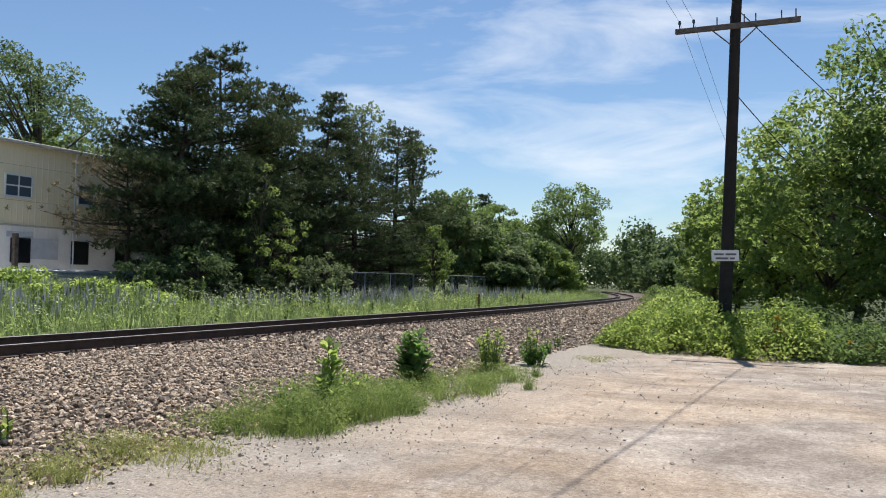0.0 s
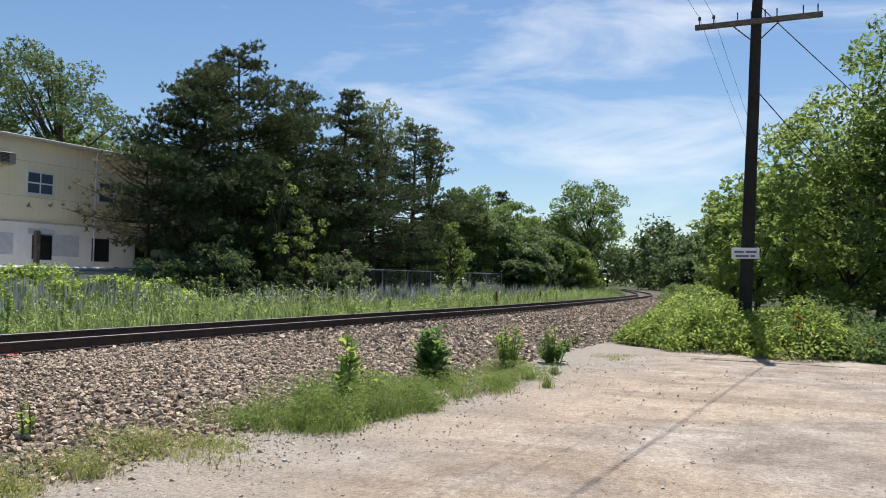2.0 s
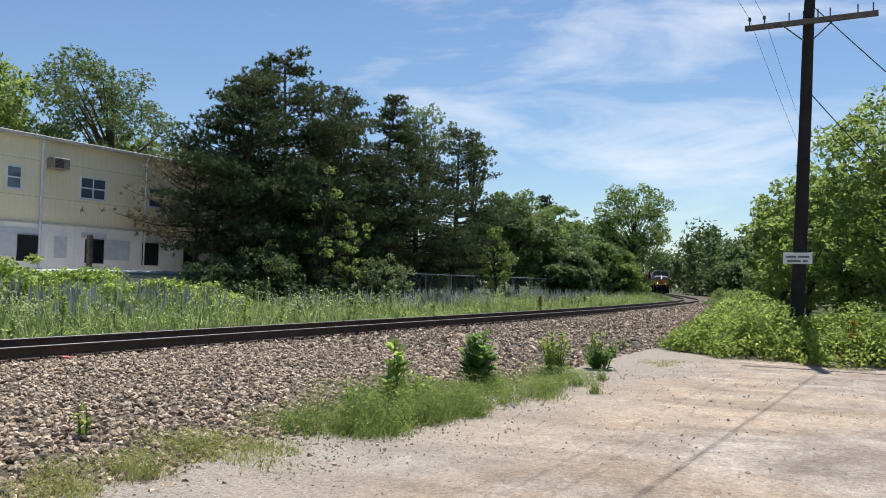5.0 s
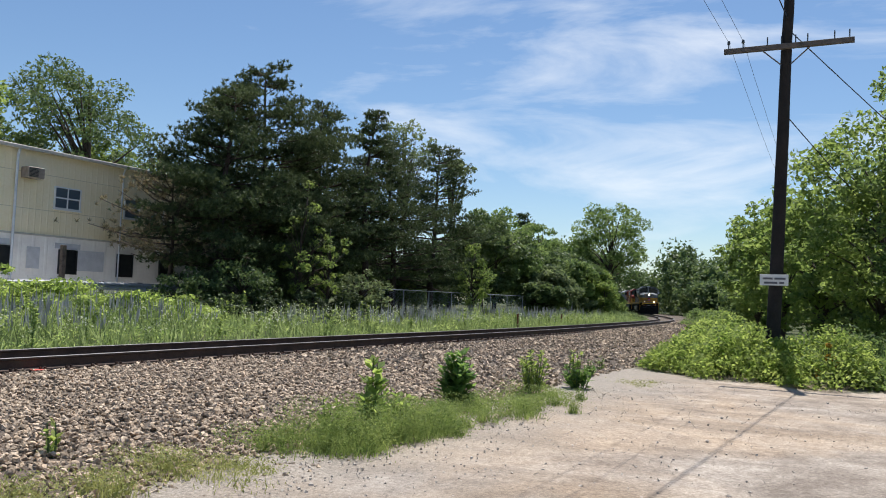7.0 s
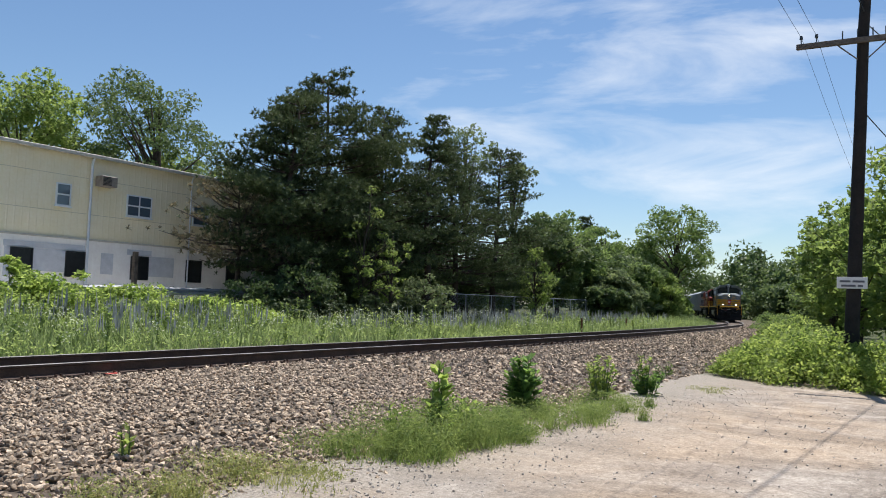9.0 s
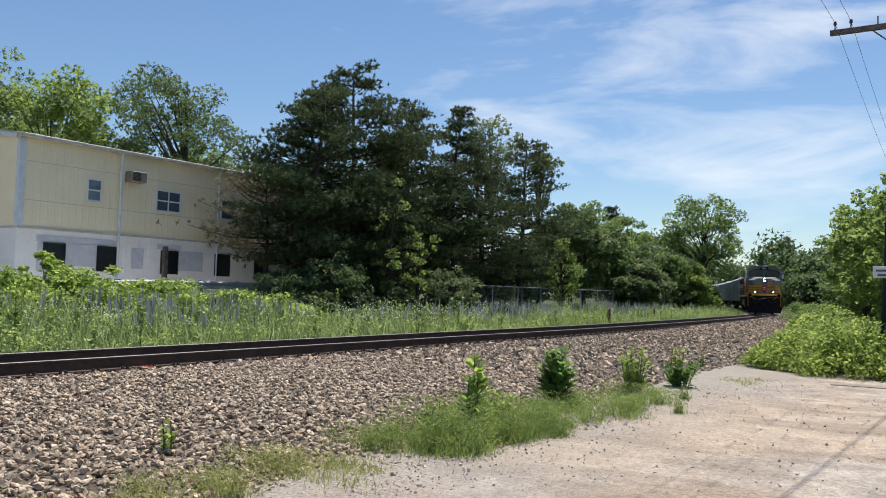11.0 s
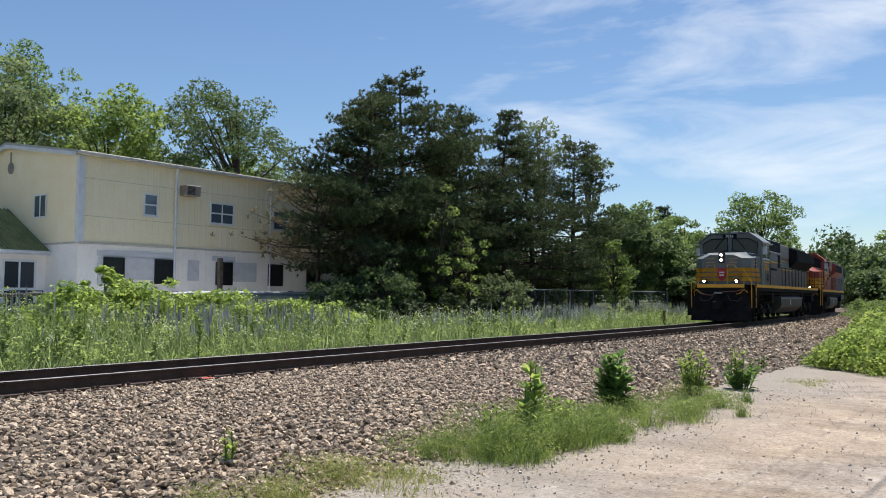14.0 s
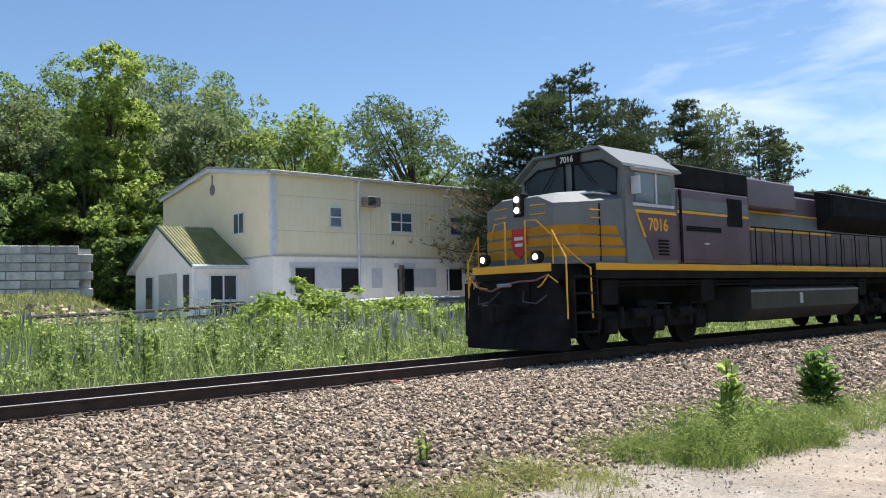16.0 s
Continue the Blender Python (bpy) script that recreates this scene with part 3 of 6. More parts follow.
    up = [(2.82, 4.85, 0.66, 0.92, 1), (6.21, 4.76, 1.33, 0.95, 2), (9.95, 4.72, 0.95, 0.95, 1), (11.45, 4.7, 0.95, 0.85, 1), (15.2, 4.75, 1.33, 0.95, 2), (19, 4.75, 0.7, 0.95, 1)]
    for x, z, w, h, n in up:
        window(thing, w, h, pose(x, -0.03, z), n, 2)
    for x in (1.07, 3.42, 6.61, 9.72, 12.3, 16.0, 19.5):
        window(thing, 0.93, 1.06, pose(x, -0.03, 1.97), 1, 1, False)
    for x0, x1 in ((2.0, 3.42), (7.54, 9.0), (0.85, 1.07), (5.1, 5.7)):
        part("wall_patch", boxes(((x0, -0.034, 2.15 if x1 - x0 > 0.5 else 1.9), (x1, -0.014, 3.05))), M_PATCH, thing, "faded grey patch on the wall")
    part("wall_patch", boxes(((0.8, -0.033, 3.06), (4.3, -0.013, 3.3))), M_PATCH, thing, "faded grey patch on the wall")
    part("wall_patch", boxes(((6.4, -0.033, 3.06), (7.7, -0.013, 3.3))), M_PATCH, thing, "faded grey patch on the wall")
    ac = part("air_conditioner", boxes(((4.6, -0.5, 5.85), (5.36, -0.03, 6.3)), bevel=0.02), M_AC, thing, "rusty window air conditioner")
    for i in range(7):
        part("louvre", boxes(((4.65, -0.52, 5.9 + i * 0.055), (5.05, -0.502, 5.925 + i * 0.055))), M_DARK, ac)
    part("gable_window", boxes(((-0.03, 2.45, 4.7), (-0.004, 3.35, 5.6))), M_GLASS, thing)
    part("window_frame", boxes(((-0.05, 2.4, 4.65), (-0.032, 3.4, 4.72)), ((-0.05, 2.4, 5.58), (-0.032, 3.4, 5.65)), ((-0.05, 2.4, 4.72), (-0.032, 2.46, 5.58)), ((-0.05, 3.34, 4.72), (-0.032, 3.4, 5.58)), ((-0.05, 2.87, 4.72), (-0.032, 2.93, 5.58))), M_FRAME, thing)
    bm = bmesh.new()
    tube(bm, [(-0.03, 5.5, 6.95), (-0.004, 5.5, 6.95)], 0.26, 14)
    tube(bm, [(-0.02, 5.5, 7.2), (-0.02, 5.5, 7.65)], 0.035, 6)
    part("gable_vent", bm, mat("rusty vent", (0.16, 0.14, 0.12), (0.3, 0.28, 0.26), 6, 0.7), thing, "round grey gable vent with a rust streak")
    # porch
    P0, P1, ya, yb, ym = -2.35, -0.004, 2.35, 8.9, 5.6
    ez, az = 3.3, 5.12
    porch = part("porch", boxes(((P0, ya, BZ - 0.3), (P0 + 0.12, yb, ez)), ((P0 + 0.12, ya, BZ - 0.3), (P1, ya + 0.12, ez)), ((P0 + 0.12, yb - 0.12, BZ - 0.3), (P1, yb, ez))), M_WHITEWALL, thing, "white porch with a green gable roof")
    bm = bmesh.new()
    prism(bm, [(ya, ez + 0.004), (yb, ez + 0.004), (ym, az - 0.08)], "x", P0, P0 + 0.1)
    part("porch_gable", bm, M_WHITEWALL, porch)
    for y0, z0, y1, z1 in ((ya - 0.35, ez - 0.12, ym, az), (ym, az, yb + 0.35, ez - 0.12)):
        n = 17
        vv, ff = [], []
        x0, x1 = P0 - 0.3, P1
        for i in range(n):
            for fx, oz in ((0.0, 0.02), (0.45, 0.02), (0.6, 0.085), (0.85, 0.085)):
                x = x0 + (x1 - x0) * (i + fx) / n
                vv += [(x, y0, z0 + oz), (x, y1, z1 + oz)]
        k = len(vv) // 2
        ff = [(2 * i, 2 * i + 2, 2 * i + 3, 2 * i + 1) for i in range(k - 1)]
        array_part("roof_sheet", vv, ff, M_ROOFG, porch)
        bm = bmesh.new()
        prism(bm, [(y0, z0 - 0.1), (y1, z1 - 0.1), (y1, z1 + 0.015), (y0, z0 + 0.015)], "x", P0 - 0.3, P1)
        part("roof_board", bm, M_TRIM, porch)
        bm = bmesh.new()
        prism(bm, [(y0, z0 - 0.03), (y1, z1 - 0.03), (y1, z1 + 0.1), (y0, z0 + 0.1)], "x", P0 - 0.335, P0 - 0.303)
        part("barge_board", bm, M_GREENTRIM, porch, "dark green edge of the porch roof")
    bm = bmesh.new()
    tube(bm, [(P0 - 0.3, ya - 0.4, ez - 0.1), (P1, ya - 0.4, ez - 0.1)], 0.06, 8)
    tube(bm, [(P0 - 0.1, ya - 0.38, ez - 0.14), (P0 - 0.06, ya - 0.06, ez - 0.4), (P0 - 0.06, ya - 0.06, BZ)], 0.045, 8)
    part("gutter", bm, M_TRIM, porch)
    roller = part("garage_door", boxes(((P0 - 0.02, 4.15, BZ), (P0 + 0.0 - 0.004, 6.1, 2.98))), M_DOORG, porch, "pale roller door")
    for i in range(12):
        part("slat", boxes(((P0 - 0.035, 4.17, BZ + 0.03 + i * 0.195), (P0 - 0.021, 6.08, BZ + 0.2 + i * 0.195))), M_DOORG, roller)
    for y0, y1 in ((2.8, 3.5), (6.75, 7.6)):
        part("porch_window", boxes(((P0 - 0.02, y0, 1.3), (P0 - 0.004, y1, 2.9))), M_PORCHGLASS, porch)
        part("window_frame", boxes(((P0 - 0.04, y0 - 0.05, 1.25), (P0 - 0.022, y0 + 0.02, 2.95)), ((P0 - 0.04, y1 - 0.02, 1.25), (P0 - 0.022, y1 + 0.05, 2.95)), ((P0 - 0.04, y0 + 0.02, 2.88), (P0 - 0.022, y1 - 0.02, 2.95))), M_FRAME, porch)
    door = part("porch_door", boxes(((-1.75, ya - 0.03, BZ), (-0.4, ya - 0.004, 2.9))), M_FRAME, porch, "glazed double door in a pale frame")
    for x0, x1 in ((-1.65, -1.12), (-1.03, -0.5)):
        for z0, z1 in ((BZ + 0.1, 1.65), (1.78, 2.8)):
            part("door_pane", boxes(((x0, ya - 0.045, z0), (x1, ya - 0.032, z1))), M_PORCHGLASS, door)
    part("notice_board", boxes(((-2.2, ya - 0.03, 1.2), (-1.8, ya - 0.004, 2.2))), M_FRAME, porch)
    return thing


building()


def guard_rail():
    thing = empty("guard_rail", at_uv(0, 27.2, 0), "long galvanised steel guard rail beside the building", "guard rail")
    prof = [(0, -0.155), (-0.08, -0.1), (-0.08, -0.05), (0, 0.0), (-0.08, 0.05), (-0.08, 0.1), (0, 0.155), (0.012, 0.155), (0.012, -0.155)]
    us = np.arange(16, 33, 1.0)
    top = lambda u: np.interp(u, [-14, 4, 12, 20, 33], [1.05, 1.12, 1.3, 1.68, 1.7])
    v = [(u, y, top(u) - 0.155 + z) for u in us for y, z in prof]
    k = len(prof)
    f = [(i * k + j, i * k + (j + 1) % k, (i + 1) * k + (j + 1) % k, (i + 1) * k + j) for i in range(len(us) - 1) for j in range(k)]
    array_part("beam", v, f, M_STEEL, thing)
    for u in np.arange(17, 33, 2.0):
        part("post", boxes(((u - 0.07, 0.015, 0.3), (u + 0.07, 0.17, top(u) + 0.03))), M_TIE, thing)
    pipe = empty("pipe_fence", at_uv(0, 27.2, 0), "low black pipe fence before the building", "fence")
    for dz in (0.0, -0.32):
        bm = bmesh.new()
        tube(bm, [(u, 0, float(top(u)) + 0.14 + dz) for u in (-14, 4, 10, 15.5)], 0.06, 8)
        part("pipe", bm, M_POST, pipe)
    for u in np.arange(-13.5, 16, 2.9):
        bm = bmesh.new()
        tube(bm, [(u, 0, 0.3), (u, 0, float(top(u)) + 0.14)], 0.06, 8)
        part("post", bm, M_POST, pipe)
    hand = empty("door_handrail", at_uv(BU - 2.0, BV + 1.2, BZ), "thin black handrail before the porch door", "handrail")
    for x in (0.0, 1.3):
        bm = bmesh.new()
        tube(bm, [(x, 0, -0.05), (x, 0, 1.05)], 0.025, 6)
        part("post", bm, M_POST, hand)
    bm = bmesh.new()
    tube(bm, [(0, 0, 1.05), (1.3, 0, 1.05)], 0.025, 6)
    part("top_bar", bm, M_POST, hand)
    post = empty("wooden_post", at_uv(22.0, 28.4, 0), "brown weathered wooden post by the building", "post")
    part("shaft", boxes(((-0.09, -0.09, 0.4), (0.09, 0.09, 3.1)), bevel=0.015), M_TIE, post)


guard_rail()


def chain_fence():
    thing = empty("chain_link_fence", at_uv(0, 22.3, 0), "grey chain-link fence under the pines", "fence")
    us = np.arange(33, 70, 3.0)
    for u in us:
        bm = bmesh.new()
        tube(bm, [(u, 0, 0.1), (u, 0, 1.92)], 0.03, 6)
        part("post", bm, M_STEEL, thing)
    bm = bmesh.new()
    tube(bm, [(us[0], 0, 1.9), (us[-1], 0, 1.9)], 0.022, 6)
    part("top_rail", bm, M_STEEL, thing)
    v, f = [], []
    step = 0.16
    for k in range(int((us[-1] - us[0]) / step)):
        for s in (-1, 1):
            x = us[0] + k * step
            if not us[0] <= x + s * 1.6 <= us[-1]:
                continue
            i = len(v)
            v += [(x, -0.004 * s, 0.2), (x + 0.007, -0.004 * s, 0.2), (x + s * 1.6 + 0.007, -0.004 * s, 1.88), (x + s * 1.6, -0.004 * s, 1.88)]
            f.append((i, i + 1, i + 2, i + 3))
    m = array_part("wire_mesh", v, f, M_STEEL, thing)
    tagged(m, kind="stuff")


chain_fence()


def marker_posts():
    m_rust = mat("rusty post", (0.12, 0.045, 0.025), (0.26, 0.11, 0.06), 8, 0.85)
    for u, v, h in ((40.2, 16.0, 0.85), (51.0, 17.2, 0.8)):
        p = empty("marker_post", at_uv(u, v, float(height(u, v))), "short rusty steel post beside the track", "post", "marker posts")
        part("shaft", boxes(((-0.035, -0.05, -0.1), (0.035, 0.05, h)), ((-0.09, -0.012, h - 0.12), (0.09, 0.012, h + 0.02)), bevel=0.006), m_rust, p)


marker_posts()


def retaining_wall():
    thing = empty("retaining_wall", at_uv(13.4, 43.3, 0, 164), "grey concrete block retaining wall on a grassy bank", "retaining wall")
    m_block = mat("concrete block", (0.4, 0.385, 0.365), (0.74, 0.72, 0.69), 2.6, 0.9, bump=0.8, bump_scale=14, random_hue=0.01, vary=(0.7, 1.15))
    meshes = []
    rng = random.Random(5)
    for k in range(4):
        bm = bmesh.new()
        box(bm, (0.012, 0, 0.012), (1.288, 0.5, 0.418), 0.03)
        for vert in bm.verts:
            vert.co += Vector((0, rng.uniform(-0.015, 0.015), rng.uniform(-0.006, 0.006)))
        meshes.append(bm)
    base = [part("block", bm, m_block, thing) for bm in meshes]
    for row in range(6):
        for i in range(15):
            n = row * 15 + i
            ob = base[n] if n < 4 else new("block", base[rng.randrange(4)].data)
            ob.parent = thing
            ob.matrix_local = pose(i * 1.3 + (row % 2) * 0.65 - 0.4, -row * 0.03, 2.12 + row * 0.43, 0, 0, 0)
    part("core", boxes(((-0.3, -0.35, 1.8), (19.5, 0.1, 4.55))), m_block, thing)


retaining_wall()


# ---- trees ----
def deciduous(name, label, u, v, top, radius, leafmat, seed, leaves=9000, size=0.2, trunk_r=0.2, low=0.25, clumps=80, base=None, airy=0.0, lean=0.0, full=1.0, group="trees behind the track", pointed=False):
    rng = np.random.default_rng(seed)
    z0 = float(height(u, v)) if base is None else base
    H = top - z0
    thing = empty(name, at_uv(u, v, z0), label, "tree", group)
    # crown: clumps within an uneven egg
    d = unit(rng.normal(size=(clumps, 3)))
    rr = rng.uniform(0.25, 1.0, clumps) ** 0.5
    cz = H * (low + (1 - low) * 0.5)
    hz = H * (1 - low) * 0.5
    lump = 1 + 0.22 * np.sin(d[:, 0] * 5 + seed) * np.cos(d[:, 1] * 4 + seed * 2) + rng.normal(0, 0.08, clumps)
    c = np.stack([d[:, 0] * radius * rr * lump, d[:, 1] * radius * rr * lump, cz + d[:, 2] * hz * rr * np.minimum(lump, 1.02)], 1)
    c[:, 0] += lean * (c[:, 2] / H)
    taper = np.clip((c[:, 2] / H - low) / 0.2, 0.35, 1.0)
    c[:, :2] *= taper[:, None]
    cr = radius * rng.uniform(0.16, 0.30, clumps) * full
    which = rng.choice(clumps, leaves, p=cr ** 2 / np.sum(cr ** 2))
    off = unit(rng.normal(size=(leaves, 3))) * (rng.uniform(0.2, 1.0, leaves) ** 0.45)[:, None]
    p = c[which] + off * cr[which][:, None] * np.array([1.15, 1.15, 0.72])
    p[:, 2] -= 0.10 * radius * (off[:, 0] ** 2 + off[:, 1] ** 2) * 0.5
    lv, lf = leaf_arrays(p, size, rng, 0.9, 0.5, pointed)
    array_part("crown", lv, lf, leafmat, thing)
    bm = bmesh.new()
    n = 7
    sway = rng.normal(0, 0.02 * H, (n, 2)).cumsum(0) * 0.5
    pts = [(sway[i, 0] + lean * (i / n) * 0.8, sway[i, 1], H * 0.86 * i / (n - 1) - (0.25 if i == 0 else 0)) for i in range(n)]
    tube(bm, pts, [trunk_r * (1.25 if i == 0 else 1) * (1 - 0.92 * i / (n - 1)) + 0.015 for i in range(n)], 8)
    for k in rng.choice(clumps, min(clumps, 34), replace=False):
        tgt = Vector(c[k])
        f = min(0.85, max(0.12, tgt.z / H * 0.62))
        j = f * (n - 1) / 0.86
        i = min(int(j), n - 2)
        s = Vector(pts[i]).lerp(Vector(pts[i + 1]), j - i)
        mid = s.lerp(tgt, 0.5) + Vector((0, 0, 0.06 * H * (0.4 if tgt.z > s.z else 0.1)))
        r0 = trunk_r * (1 - 0.85 * f) * 0.45 + 0.01
        tube(bm, [s, mid, tgt], [r0, r0 * 0.6, 0.012], 5)
    part("trunk", bm, M_BARK, thing, smooth=True)
    return thing


def pine(name, label, u, v, top, radius, seed, tufts=1500, base=None, low=0.1, trunk_r=0.22, needles=M_PINE, flat=0.0, per=11, size=0.18):
    rng = np.random.default_rng(seed)
    z0 = float(height(u, v)) if base is None else base
    H = top - z0
    thing = empty(name, at_uv(u, v, z0), label, "tree", "pines beside the track")
    bm = bmesh.new()
    n = 6
    sway = rng.normal(0, 0.012 * H, (n, 2)).cumsum(0)
    trunk = [Vector((sway[i, 0], sway[i, 1], H * 0.97 * i / (n - 1) - (0.25 if i == 0 else 0))) for i in range(n)]
    tube(bm, trunk, [trunk_r * (1 - 0.9 * i / (n - 1)) + 0.01 for i in range(n)], 8)
    ends = []
    z = low * H
    while z < H * 0.98:
        f = z / H
        rad = radius * (min(1.0, 0.55 + f * 1.2) if f < 0.4 else (1 - (f - 0.4) / 0.66)) ** (0.75 - 0.4 * flat)
        for _ in range(rng.integers(4, 7)):
            a = rng.uniform(0, 2 * math.pi)
            ln = rad * rng.uniform(0.55, 1.12)
            j = f / 0.97 * (n - 1)
            i = min(int(j), n - 2)
            s = trunk[i].lerp(trunk[i + 1], min(1, j - i))
            rise = rng.uniform(-0.12, 0.22) + 0.35 * f
            e = s + Vector((math.cos(a) * ln, math.sin(a) * ln, ln * rise))
            m = s.lerp(e, 0.5) + Vector((0, 0, -0.06 * ln))
            tube(bm, [s, m, e], [0.05 * (1.1 - f) + 0.012, 0.03, 0.01], 4, False)
            ends.append((s, m, e, ln))
        z += H * rng.uniform(0.028, 0.05)
    part("trunk", bm, M_PINEBARK, thing, smooth=True)
    wts = np.array([e[3] for e in ends])
    tufts = int(tufts * 1.6)
    pick = rng.choice(len(ends), tufts, p=wts / wts.sum())
    f = rng.uniform(0.0, 1.0, tufts) ** 0.55 * 0.72 + 0.32
    S, M, E = (np.array([tuple(e[k]) for e in ends])[pick] for k in range(3))
    ff = f[:, None]
    P = (1 - ff) ** 2 * S + 2 * ff * (1 - ff) * M + ff ** 2 * E
    spread = np.array([e[3] for e in ends])[pick] * 0.12 + 0.12
    P += rng.normal(size=(tufts, 3)) * spread[:, None] * np.array([1, 1, 0.26])
    # a tuft: thin needles fanned out and up
    per = int(per * 1.25)
    d = unit(rng.normal(size=(tufts * per, 3)) + np.array([0, 0, 0.9]))
    o = np.repeat(P, per, 0)
    ln = (size * rng.uniform(0.6, 1.25, tufts * per))[:, None]
    side = unit(np.cross(d, rng.normal(size=d.shape)))
    w = 0.023 * size / 0.18
    vv = np.stack([o - side * w, o + side * w, o + d * ln], 1).reshape(-1, 3)
    array_part("crown", vv, np.arange(len(vv)).reshape(-1, 3), needles, thing)
    return thing


def shrub(name, label, u, v, ru, rv, h, leafmat, seed, leaves=6000, size=0.09, category="bush", clumps=40, group="", flat=0.7):
    """A mound of leaves with its stems inside."""
    rng = np.random.default_rng(seed)
    z0 = float(height(u, v)) - 0.02
    thing = empty(name, at_uv(u, v, z0), label, category, group)
    a = rng.uniform(0, 2 * np.pi, clumps)
    r = rng.uniform(0, 1, clumps) ** 0.5
    c = np.stack([np.cos(a) * r * ru, np.sin(a) * r * rv, h * (1 - r ** 2.2) * rng.uniform(0.35, 1.02, clumps) + 0.1], 1)
    cr = rng.uniform(0.2, 0.46, clumps) * min(ru, rv, 2.0) * 0.6
    which = rng.integers(0, clumps, leaves)
    off = unit(rng.normal(size=(leaves, 3))) * (rng.uniform(0.15, 1, leaves) ** 0.45)[:, None]
    p = c[which] + off * cr[which][:, None] * np.array([1.2, 1.2, flat])
    p[:, 2] = np.maximum(p[:, 2], 0.03 + 0.1 * rng.uniform(size=leaves))
    v_, f_ = leaf_arrays(p, size, rng, 1.3, 0.6)
    array_part("leaves", v_, f_, leafmat, thing)
    bm = bmesh.new()
    for k in range(min(clumps, 26)):
        e = Vector(c[k])
        tube(bm, [(e.x * 0.6, e.y * 0.6, -0.05), (e.x * 0.85, e.y * 0.85, e.z * 0.55), e], [0.02, 0.014, 0.006], 4, False)
    tagged(part("stems", bm, M_STEM, thing), kind="stuff")
    return thing


def woods():
    # pines in front of the building and along the fence
    pine("pine_tree", "broad dark pine with low branches", 27.6, 25.4, 10.8, 3.5, 11, 5000, low=0.05, per=12)
    pine("pine_tree", "tall dark pine with a ragged top", 30.6, 25.8, 12.6, 4.0, 12, 5000, low=0.08, per=12)
    pine("pine_tree", "dark pine in a close row", 34.6, 26.0, 11.8, 3.4, 13, 3400, low=0.15)
    pine("pine_tree", "slender pine with bare lower trunk", 38.4, 24.9, 12.0, 2.5, 14, 1900, low=0.3)
    pine("pine_tree", "flat-topped dark pine in the row", 42.6, 25.2, 10.6, 3.8, 15, 3000, low=0.2, flat=0.6)
    pine("pine_tree", "dark pine at the end of the row", 47.6, 25.0, 11.8, 3.5, 16, 2900, low=0.15)
    pine("pine_tree", "dark pine behind the row", 40.5, 30.5, 9.5, 3.8, 17, 1400, low=0.15)
    pine("pine_tree", "dark pine behind the row", 47.0, 31.0, 10.0, 4.0, 18, 1400, low=0.12)
    pine("pine_tree", "dark pine behind the row", 33.5, 30.0, 9.5, 3.6, 19, 1500, low=0.12)
    pine("pine_tree", "half-dead pine with browned boughs", 26.8, 27.4, 6.9, 3.9, 20, 480, low=0.34, needles=M_PINEBROWN, per=13, size=0.19, trunk_r=0.12)
    pine("pine_tree", "dark pine filling the row", 36.4, 27.6, 10.9, 3.2, 23, 1500, low=0.12)
    deciduous("thin_tree", "thin half-bare tree among pines", 50.5, 29.0, 15.2, 2.1, M_LEAFGREY, 21, 2300, 0.13, 0.14, 0.55, 40)
    deciduous("thin_tree", "thin half-bare tree among pines", 56.5, 28, 13.6, 1.6, M_LEAFGREY, 22, 1600, 0.13, 0.12, 0.55, 30)
    # young broadleaf growth at the foot of the pines
    for i, (u, v, t, r) in enumerate([(29.6, 22.3, 6.8, 1.4), (31.8, 22.4, 5.2, 1.2), (33.6, 21.6, 2.9, 1.3), (46.5, 21.6, 5.0, 1.3), (26.0, 22.6, 3.0, 1.5), (24.0, 23.6, 2.4, 1.3)]):
        deciduous("sapling", "young broadleaf tree at the foot of the pines", u, v, t, r, (M_LEAFLIGHT, M_LEAFLIGHT, M_LEAFGREY, M_LEAFLIGHT, M_LEAFDARK, M_LEAFDARK)[i], 40 + i, 1100 if i < 2 else 2200, 0.085, 0.07, 0.08, 24 if i < 2 else 45, full=0.8 if i < 2 else 1.0, group="saplings under the pines")
    # broadleaf trees along the bend
    for i, (u, v, t, r, m) in enumerate([(58, 26, 8.6, 3.4, M_LEAFDARK), (64, 27.5, 9.4, 3.6, M_LEAF), (70, 27, 7.4, 3.4, M_LEAFDARK), (66, 23.4, 4.6, 2.4, M_LEAFGREY), (74, 25, 6.0, 2.8, M_LEAF),
                                         (80, 27, 7.0, 3.2, M_LEAFDARK), (83, 25.4, 5.6, 2.6, M_LEAFLIGHT), (88, 31, 8.5, 3.8, M_LEAF), (98, 36, 12.3, 3.2, M_LEAF), (95, 29.5, 5.5, 3.0, M_LEAFLIGHT), (103, 33, 6.5, 3.4, M_LEAF), (59, 21.5, 3.0, 1.8, M_LEAFDARK)]):
        deciduous("broadleaf_tree", "green broadleaf tree along the track", u, v, t, r, m, 60 + i, 11500, 0.16, 0.17, 0.12, 90, full=0.85, pointed=True)
    deciduous("broadleaf_tree", "tall spreading broadleaf tree at the bend", 89, 24.9, 13.0, 4.6, M_LEAF, 80, 11000, 0.16, 0.3, 0.2, 80, lean=1.0, full=0.85, pointed=True)
    pine("conifer_tree", "dark pointed conifer among broadleaf trees", 101, 39, 13.3, 2.6, 81, 1500, low=0.1, per=8, size=0.36)
